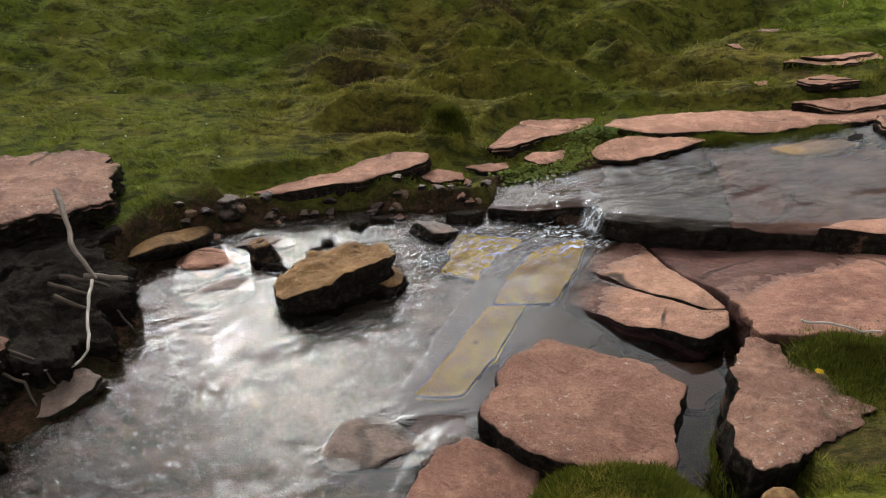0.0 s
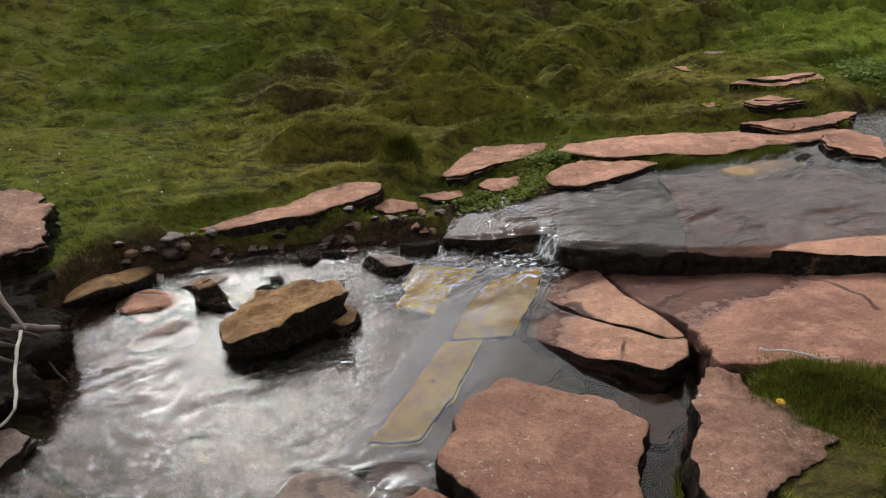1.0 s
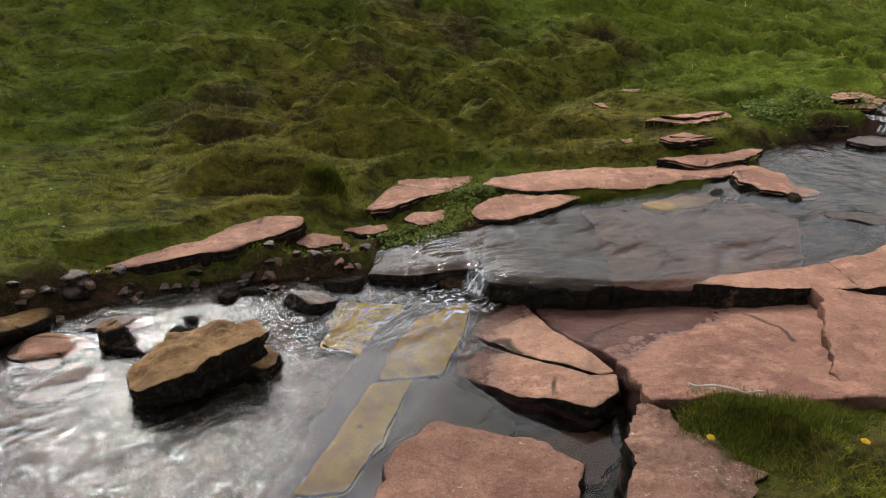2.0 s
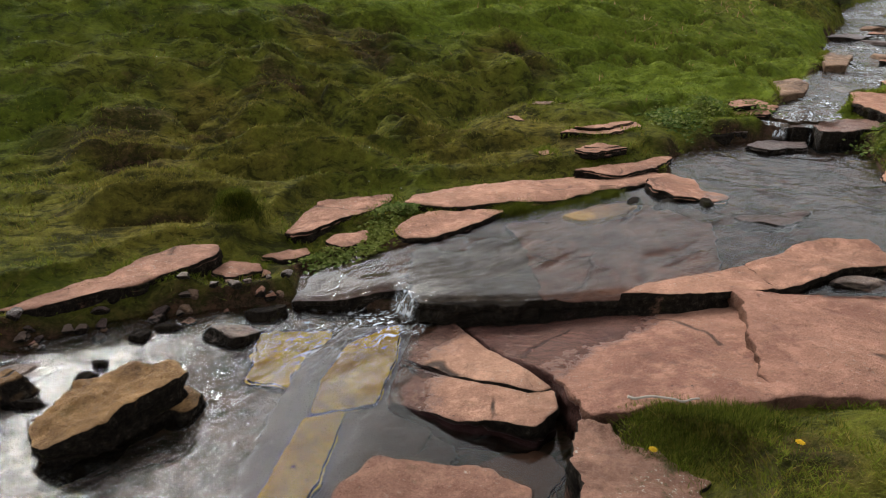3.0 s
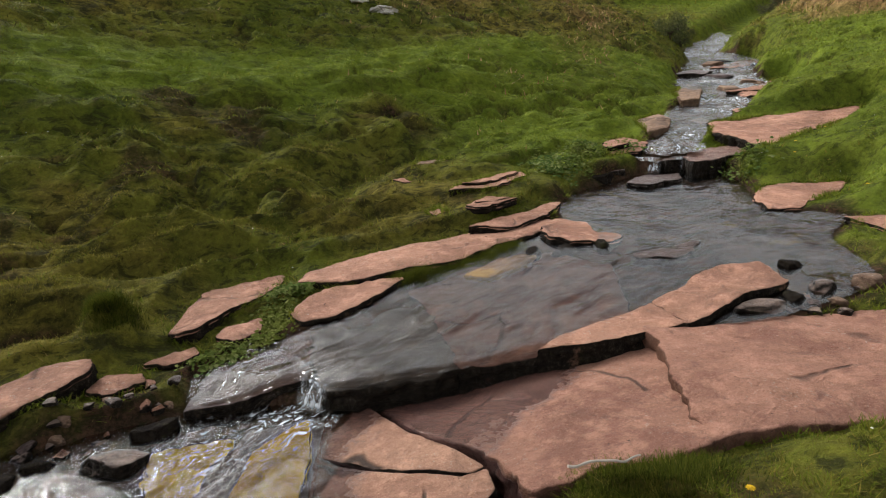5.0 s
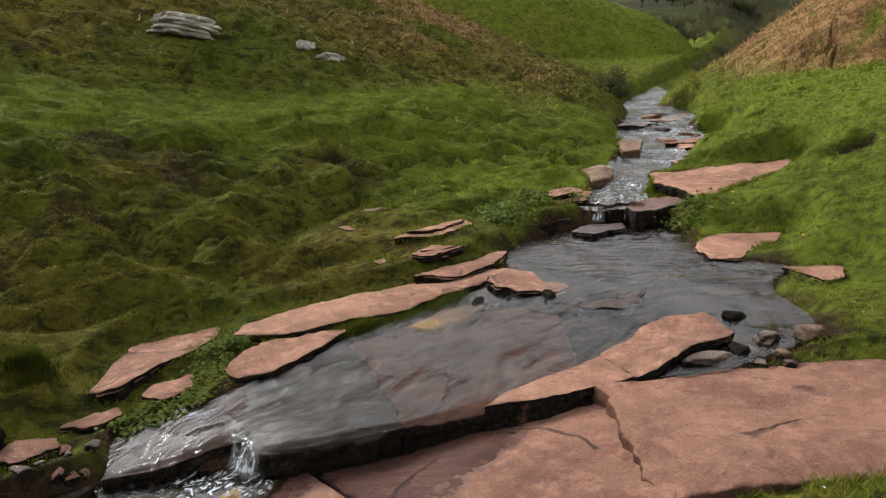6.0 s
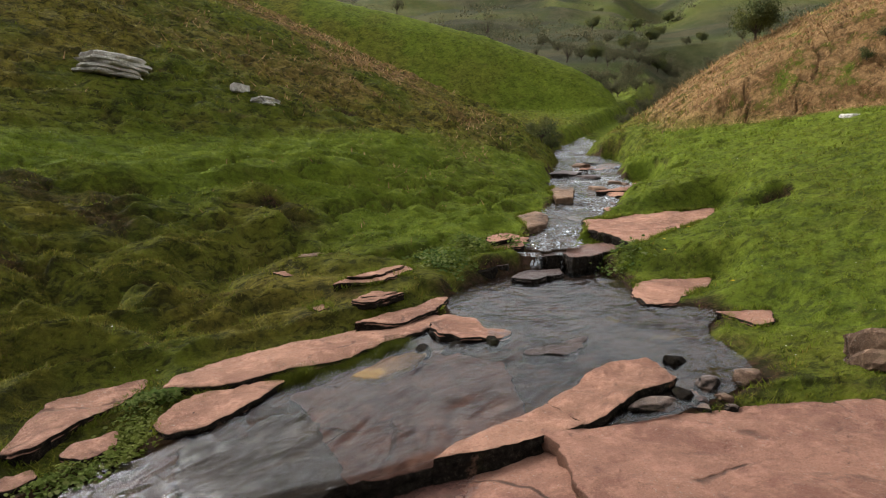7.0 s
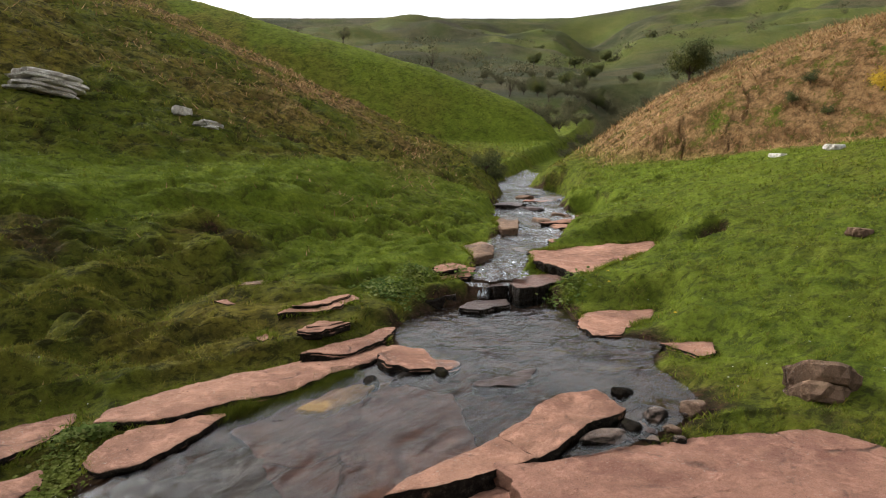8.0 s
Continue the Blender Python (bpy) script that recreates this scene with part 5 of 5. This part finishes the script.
long_grass("grass_tuft", [(1.06, 1.66), (1.04, 1.75), (1.03, 1.83), (1.07, 1.95)], 500, 0.025, 0.16, "tall thin grass beside the narrow channel", 22, M_BLADE)
long_grass("moss_fringe", [(1.95, 4.96), (2.1, 4.94), (2.25, 4.93), (2.4, 4.92), (2.55, 4.95), (2.7, 4.97), (2.85, 5.0), (2.95, 5.02)], 12000, 0.045, 0.07, "dark green moss and grass fringe below the long slab", 24, M_MOSS)
long_grass("grass_tuft", [(1.55, 2.3), (1.7, 2.3), (1.85, 2.3), (1.6, 2.15), (1.8, 2.15), (1.95, 2.2)], 9000, 0.09, 0.045, "dark mossy cushion of grass on the red rock", 23, M_MOSS)


TUSSOCKS = [(-0.62, 5.55), (-0.4, 5.5), (-0.2, 5.48), (-0.85, 5.6), (0.2, 6.25), (0.5, 6.3), (0.95, 6.4), (1.25, 6.45), (-0.7, 6.65), (-1.0, 6.7), (0.3, 7.2), (0.7, 7.3), (1.4, 7.2), (1.8, 7.35), (2.2, 7.8), (1.9, 6.5), (0.75, 6.0), (0.0, 6.0),
            (2.6, 8.0), (-0.2, 6.9), (1.1, 7.7), (1.6, 6.1), (-0.5, 5.95)]
long_grass("mossy_tussock", TUSSOCKS, 26000, 0.14, 0.03, "yellow-green mossy tussocks on the hummocky slope", 26, M_HEATH)
long_grass("grass_tuft", [(0.02, 5.22), (0.0, 5.18), (0.06, 5.26), (0.08, 5.17)], 5000, 0.06, 0.06, "round green tussock above the slabs", 27, M_MOSS)


def edge_grass():
    """Tufts that lap over the rims of the slabs set in the turf."""
    g = np.random.RandomState(77)
    xs, ys = [], []
    for outline, *_ in PADS:
        rim = resample(outline, 0.02)
        if min(q[0] for q in rim) < -1.4 and min(q[1] for q in rim) < 3.3:
            continue
        for x, y in rim:
            k = 7
            xs.append(x + g.normal(0, 0.016, k))
            ys.append(y + g.normal(0, 0.016, k))
    x, y = np.concatenate(xs), np.concatenate(ys)
    patchy = fractal(x * 5, y * 5, 2) > -0.12
    ok = (channel(x, y)[0] > 0.06) & patchy
    x, y = x[ok], y[ok]
    r = np.hypot(x, y)
    blades("edge_grass", x, y, r, g, 0.026 + 0.003 * r, 1.3, 0.0018 + 0.0004 * r, M_BLADE, "grass lapping over the slabs' rims", "grass", 0.012)


edge_grass()


def daisies():
    g = np.random.RandomState(5)
    x, y, r, g = scatter(420, 2.6, 14, -40, 95, 19)
    ok = open_turf(x, y, 0.25) & (cover_moss(x, y) < 0.4)
    x, y = x[ok], y[ok]
    z = ground_height(x, y) + 0.022
    verts, faces = [], []
    for a, b, c in zip(x, y, z):
        base = len(verts)
        verts += [(a + math.cos(k * 1.0472) * 0.0065, b + math.sin(k * 1.0472) * 0.0065, c + 0.003 * (k % 2)) for k in range(6)]
        faces.append(tuple(range(base, base + 6)))
    ob = mesh_object("daisies", verts, faces, M_DAISY, False)
    tagged(ob, "tiny white daisies scattered in the turf", "flower", kind="stuff")


M_DAISY = plain("daisy_petals", (0.7, 0.7, 0.62), 0.7)
daisies()


def leaves(name, points, count, spread, size, material, label, category, seed, lift=0.03):
    """Small cupped leaves in clumps, each a six-sided blade."""
    g = np.random.RandomState(seed)
    p = np.array(points)[g.randint(0, len(points), count)]
    x, y = p[:, 0] + g.normal(0, spread, count), p[:, 1] + g.normal(0, spread, count)
    z = np.maximum(ground_height(x, y), channel(x, y)[1]) + g.uniform(0.0, lift, count)
    verts, faces = [], []
    for k in range(count):
        m = pose(x[k], y[k], z[k], g.uniform(-35, 35), g.uniform(-35, 35), g.uniform(0, 360))
        s = size * g.uniform(0.5, 1.3)
        base = len(verts)
        for i in range(6):
            a = i * math.pi / 3
            verts.append(tuple(m @ Vector((math.cos(a) * s, math.sin(a) * s * 0.75, s * 0.25 * abs(math.sin(a))))))
        faces.append(tuple(range(base, base + 6)))
    ob = mesh_object(name, verts, faces, material, False)
    return tagged(ob, label, category, kind="stuff")


leaves("cress", [(1.14, 5.35), (1.1, 5.2), (1.06, 5.05), (1.0, 4.95), (0.98, 4.85), (0.95, 4.75), (0.85, 4.7), (0.7, 4.66), (0.6, 4.68), (0.5, 4.66)], 1500, 0.06, 0.016, M_CRESS, "green streamside cress between the slabs", "plant", 31)
leaves("cress", [(1.22, 5.16), (1.26, 5.14), (1.3, 5.18)], 160, 0.03, 0.022, M_CRESS, "pale green rosette of leaves against the slab", "plant", 32, 0.06)
leaves("cress", [(4.4, 6.35), (4.7, 6.5), (5.0, 6.75), (5.2, 6.85), (4.5, 6.7), (6.3, 5.6), (5.75, 6.85)], 1600, 0.12, 0.022, M_CRESS, "leafy plants on the bank by the little fall", "plant", 33, 0.1)


# ---------------------------------------------------------------- trees and bushes
def tube(bm, p0, p1, r0, r1, sides=6):
    p0, p1 = Vector(p0), Vector(p1)
    q = (p1 - p0).to_track_quat("Z", "Y")
    lower, upper = [], []
    for i in range(sides):
        a = 2 * math.pi * i / sides
        d = q @ Vector((math.cos(a), math.sin(a), 0))
        lower.append(bm.verts.new(p0 + d * r0))
        upper.append(bm.verts.new(p1 + d * r1))
    for i in range(sides):
        k = (i + 1) % sides
        bm.faces.new((lower[i], lower[k], upper[k], upper[i]))
    bm.faces.new(upper)


def part(name, bm, material, parent, label=""):
    me = bpy.data.meshes.new(name)
    bm.to_mesh(me)
    bm.free()
    me.materials.append(material)
    ob = new(name, me)
    ob.parent = parent
    if label:
        tagged(ob, label)
    return ob


def tree(name, height, spread, seed, label, category="tree", trunk_share=0.16, count=900, leaf=0.05, leaf_material=None):
    r = random.Random(seed)
    root = new(name)
    bm = bmesh.new()
    top = Vector((r.uniform(-0.05, 0.05) * height, r.uniform(-0.05, 0.05) * height, height * trunk_share))
    tube(bm, (0, 0, -0.1 * height), top, height * 0.035, height * 0.022, 8)
    ends = []
    for i in range(9):
        a = i * 2.4 + r.uniform(-0.3, 0.3)
        e = top + Vector((math.cos(a) * spread * r.uniform(0.15, 0.45), math.sin(a) * spread * r.uniform(0.15, 0.45), height * r.uniform(0.12, 0.62)))
        mid = top.lerp(e, 0.5) + Vector((0, 0, height * 0.05))
        tube(bm, top, mid, height * 0.017, height * 0.011, 5)
        tube(bm, mid, e, height * 0.011, height * 0.004, 5)
        ends += [e, mid.lerp(e, 0.5)]
        for _ in range(3):
            f = e + Vector((r.gauss(0, 1), r.gauss(0, 1), r.gauss(0.2, 0.7))) * height * 0.09
            tube(bm, mid.lerp(e, 0.7), f, height * 0.005, height * 0.002, 4)
            ends.append(f)
    part("trunk", bm, M_BARK, root)
    bm = bmesh.new()
    for _ in range(count):
        c = r.choice(ends).lerp(top, r.uniform(0.0, 0.35)) + Vector((r.gauss(0, 1), r.gauss(0, 1), r.gauss(-0.15, 0.8))) * height * 0.085
        m = Matrix.Translation(c) @ Euler((r.uniform(0, 6), r.uniform(0, 6), r.uniform(0, 6))).to_matrix().to_4x4()
        s = height * leaf * r.uniform(0.5, 1.2)
        vs = [bm.verts.new(m @ Vector(q) * 1.0) for q in ((-s, 0, 0), (0, -s * 0.6, 0.1 * s), (s, 0, 0), (0, s * 0.6, 0.1 * s))]
        bm.faces.new(vs)
    part("crown", bm, leaf_material or M_LEAF, root)
    return tagged(root, label, category)


def ground_at(x, y):
    return float(ground_height(np.array([float(x)]), np.array([float(y)]))[0])


def plant(ob, x, y, turn=0.0, size=1.0, sink=0.0):
    ob.matrix_basis = pose(x, y, ground_at(x, y) - sink, 0, 0, turn) @ Matrix.Scale(size, 4)
    return ob


def plant_copy(ob, x, y, turn, size, label=""):
    c = copy_thing(ob, pose(0, 0, 0))
    plant(c, x, y, turn, size)
    if label:
        tagged(c, label)
    return c


TREES = "hawthorns in the upper valley"
haw = tagged(plant(tree("tree", 3.6, 4.6, 51, "dense dark hawthorn on the bracken slope", count=7500, leaf=0.024), 22.4, 13.1, 0, 0.45), group=TREES)
bare = tagged(plant(tree("tree", 2.2, 1.9, 52, "small half-bare hawthorn on the green spur", count=900, leaf=0.018, leaf_material=M_SCRUB), 43.6, 40.85), group=TREES)
thin = tagged(plant(tree("tree", 2.4, 1.8, 53, "thin bare tree on the field's edge", count=1300, leaf=0.02, leaf_material=M_SCRUB), 20.56, 31.27, 0, 0.52), group=TREES)
for x, y, kind, turn, size in ((67.0, 77.8, bare, 40, 3.0), (49.7, 50.3, bare, 100, 1.3), (63.1, 50.2, haw, 20, 1.0), (56.9, 41.8, haw, 70, 0.8), (45.9, 39.7, haw, 150, 0.8), (48.5, 42.0, bare, 10, 1.5), (91.0, 79.0, haw, 35, 1.3),
                               (95.3, 73.9, haw, 85, 1.2), (67.6, 43.9, haw, 200, 0.7), (170.0, 106.0, haw, 15, 1.6), (60.0, 46.0, haw, 250, 0.9), (53.0, 45.0, bare, 300, 1.4), (70.0, 52.0, haw, 310, 0.9), (82.0, 60.0, haw, 120, 1.0),
                               (52.0, 38.0, haw, 190, 0.8), (43.0, 36.0, bare, 220, 1.2), (120.0, 85.0, haw, 10, 1.3), (140.0, 120.0, haw, 60, 1.4), (75.0, 66.0, bare, 90, 1.6), (110.0, 60.0, haw, 90, 1.1), (58.0, 50.0, haw, 130, 0.8)):
    plant_copy(kind, x, y, turn, size * 0.55, "dark hawthorn among scrub in the far valley")
bush = tagged(plant(tree("bush", 0.9, 1.1, 61, "dark low bush overhanging the stream", "bush", 0.12, 2200, 0.028), 13.5, 13.9), group="bushes")
for x, y, turn, size, label in ((13.95, 13.95, 70, 0.7, "dark low bush overhanging the stream"), (14.3, 14.8, 120, 0.8, "dark low bush overhanging the stream"), (18.9, 7.9, 20, 0.5, "dark bush on the bracken slope"), (18.3, 7.2, 90, 0.35, "dark bush on the bracken slope"), (18.4, 8.1, 190, 0.45, "dark bush on the bracken slope")):
    plant_copy(bush, x, y, turn, size, label)
scrub = plant(tree("bush", 0.9, 1.2, 63, "grey-green scrub bush in the far valley", "bush", 0.1, 1500, 0.03, M_SCRUB), 50.0, 40.0, 0, 1.4)
for i in range(52):
    g = random.Random(300 + i)
    s0, p0 = (g.uniform(46, 76), g.uniform(-16, -3)) if i % 2 else (g.uniform(52, 95), g.uniform(-26, 6))
    plant_copy(scrub, (s0 - p0) * 0.7071, (s0 + p0) * 0.7071, g.uniform(0, 360), g.uniform(0.9, 2.2), "grey-green scrub bush in the far valley")
for i, (x, y) in enumerate(((23.5, 19.0), (25.5, 20.0), (27.5, 21.0), (29.5, 21.6), (32.5, 23.6), (36.0, 26.0), (27.0, 22.6), (31.0, 24.2), (28.8, 19.6), (34.0, 22.4), (38.0, 28.5), (40.0, 27.0), (32.4, 26.2), (30.3, 24.8), (34.8, 27.8))):
    plant_copy(scrub, x, y, i * 71, 0.8 + 0.13 * (i % 5), "grey-green scrub bush in the ravine")


def far_scrub():
    """Bushes too far off to tell apart, dotted over the moor's flank."""
    g = np.random.RandomState(44)
    n = 420
    r, a = 85 * (3.4 ** g.rand(n)), np.radians(g.uniform(22, 80, n))
    x, y = r * np.sin(a), r * np.cos(a)
    ok = fractal(x / 22, y / 22, 3) > -0.05
    x, y = x[ok], y[ok]
    z = ground_height(x, y)
    verts, faces = [], []
    for bx, by, bz in zip(x, y, z):
        w = g.uniform(0.5, 1.5)
        for _ in range(60):
            c = np.array([bx, by, bz + w * 0.6]) + g.normal(0, 1, 3) * (w * 0.55, w * 0.55, w * 0.42)
            k = len(verts)
            verts += [tuple(c + g.normal(0, 0.15, 3) * w) for _ in range(3)]
            faces.append((k, k + 1, k + 2))
    tagged(mesh_object("far_scrub", verts, faces, M_SCRUB, False), "dark scrub dotted over the far moorside", "bush", kind="stuff")


far_scrub()
plant(tree("gorse_bush", 1.2, 1.3, 62, "gorse bush covered in yellow bloom", "bush", 0.1, 2600, 0.026, M_GORSE), 19.0, 6.3, 0, 0.6)

# ---------------------------------------------------------------- dead branch, roots and flowers
M_TWIG = plain("weathered_branch", (0.16, 0.125, 0.10), 0.85)


def branch(name, lines, r0, r1, label, category="branch", material=None, sides=7):
    """A bent, tapering stick in one skin for each line."""
    root = new(name)
    for line in lines:
        bm = bmesh.new()
        pts = []
        for a, b in zip(line, line[1:]):
            pts += [Vector(a).lerp(Vector(b), k / 5) for k in range(5)]
        pts.append(Vector(line[-1]))
        pts = [v + Vector((noise.noise(v * 14), noise.noise(v * 14 + Vector((5, 0, 0))), noise.noise(v * 14 + Vector((0, 5, 0))))) * 0.012 for v in pts]
        loops = []
        for i, v in enumerate(pts):
            d = pts[min(i + 1, len(pts) - 1)] - pts[max(i - 1, 0)]
            q = d.to_track_quat("Z", "Y")
            r = (r0 + (r1 - r0) * i / (len(pts) - 1)) * (1 + 0.25 * noise.noise(v * 40))
            loops.append([bm.verts.new(v + q @ Vector((math.cos(k * 2 * math.pi / sides) * r, math.sin(k * 2 * math.pi / sides) * r, 0))) for k in range(sides)])
        for lo, hi in zip(loops, loops[1:]):
            for k in range(sides):
                bm.faces.new((lo[k], lo[(k + 1) % sides], hi[(k + 1) % sides], hi[k]))
        bm.faces.new(loops[-1])
        bm.faces.new(list(reversed(loops[0])))
        part("limb", bm, material or M_WOOD, root)
    return tagged(root, label, category)


branch("dead_branch", [[(-2.14, 3.52, 0.09), (-2.0, 3.3, 0.05), (-1.86, 3.08, -0.04), (-1.72, 2.95, -0.14)], [(-1.78, 2.97, -0.13), (-1.58, 2.98, -0.15)]], 0.017, 0.010, "weathered dead branch lodged against the bank rock", material=M_TWIG)
branch("dead_branch", [[(-1.73, 2.93, -0.13), (-1.66, 2.72, -0.18), (-1.58, 2.5, -0.24), (-1.62, 2.43, -0.27), (-1.8, 2.36, -0.26)]], 0.008, 0.005, "thin white branch hanging down to the pool")
branch("stick", [[(1.5, 2.42, -0.02), (1.6, 2.4, -0.03), (1.7, 2.34, -0.02), (1.8, 2.34, -0.03)]], 0.006, 0.004, "pale dry stick lying on the turf", "stick")


def flower(x, y, size, label):
    root = new("dandelion")
    root.location = (x, y, ground_at(x, y))
    bm = bmesh.new()
    tube(bm, (0, 0, 0), (0, 0, 0.045), 0.0018, 0.0015, 5)
    part("stem", bm, M_CRESS, root)
    bm = bmesh.new()
    r = random.Random(int(x * 1000))
    for ring, n, up in ((1.0, 16, 0.0), (0.65, 12, 0.004), (0.3, 7, 0.007)):
        for i in range(n):
            a = 2 * math.pi * i / n + r.uniform(-0.1, 0.1)
            d, e = Vector((math.cos(a), math.sin(a), 0)), Vector((-math.sin(a), math.cos(a), 0))
            vs = [bm.verts.new(p) for p in (Vector((0, 0, 0.045 + up)), d * size * ring * 0.6 - e * 0.003 + Vector((0, 0, 0.048 + up)), d * size * ring + Vector((0, 0, 0.047 + up)), d * size * ring * 0.6 + e * 0.003 + Vector((0, 0, 0.048 + up)))]
            bm.faces.new(vs)
    part("petals", bm, M_FLOWER, root, "yellow petals")
    return tagged(root, label, "flower", "dandelions")


for x, y in ((1.93, 1.94), (1.5, 2.2), (6.7, 5.3), (6.97, 5.5), (7.6, 5.6), (6.2, 4.2)):
    flower(x, y, 0.02, "open yellow dandelion in the short turf")

# ---------------------------------------------------------------- pebbles
def shore_pebbles():
    g = random.Random(5)
    kinds = []
    for i, m in enumerate((M_WET, M_GREY, M_SLAB, M_BROWN)):
        kinds.append(stone("pebble", 0, 0, -5, (0.10, 0.08, 0.055), 0, m, "small worn stone on the pool's muddy shore", 70 + i, group="pebbles on the shore", category="pebble"))
    spots = [(-1.5, 3.9), (-1.2, 4.1), (-0.95, 4.14), (-0.7, 4.2), (-0.45, 4.22), (-0.25, 4.28), (0.0, 4.3), (0.2, 4.35), (3.9, 3.0), (4.1, 2.98), (3.75, 2.95), (4.3, 2.95), (3.6, 3.02)]
    first = set()
    for i in range(78):
        sx, sy = spots[g.randrange(len(spots))]
        x, y = sx + g.gauss(0, 0.1), sy + g.gauss(0, 0.07)
        k = g.randrange(4)
        m = pose(x, y, ground_at(x, y) + 0.012, g.uniform(-15, 15), g.uniform(-15, 15), g.uniform(0, 360)) @ Matrix.Scale(g.uniform(0.3, 0.95), 4)
        if k in first:
            copy_thing(kinds[k], m).matrix_basis = m
        else:
            first.add(k)
            kinds[k].matrix_basis = m


shore_pebbles()

stone("stone", 1.02, 1.52, ground_at(1.02, 1.52) - 0.03, (0.2, 0.14, 0.12), 25, M_BOULDER, "mossy brown stone in the bank's grass", 91)

branch("root", [[(-1.9, 2.85, -0.1), (-1.72, 2.9, -0.2), (-1.6, 2.86, -0.26), (-1.52, 2.8, -0.33)], [(-1.85, 2.8, -0.14), (-1.66, 2.8, -0.24), (-1.56, 2.7, -0.33)], [(-1.9, 2.95, -0.12), (-1.7, 3.0, -0.2), (-1.58, 2.98, -0.3)]], 0.012, 0.004, "tangle of brown roots hanging from the bank", "root", M_BARK)
branch("root", [[(-1.9, 2.4, -0.16), (-1.75, 2.42, -0.24), (-1.68, 2.36, -0.32)], [(-1.92, 2.3, -0.16), (-1.76, 2.3, -0.26), (-1.7, 2.24, -0.34)]], 0.01, 0.004, "thin brown roots hanging over the pool", "root", M_BARK)
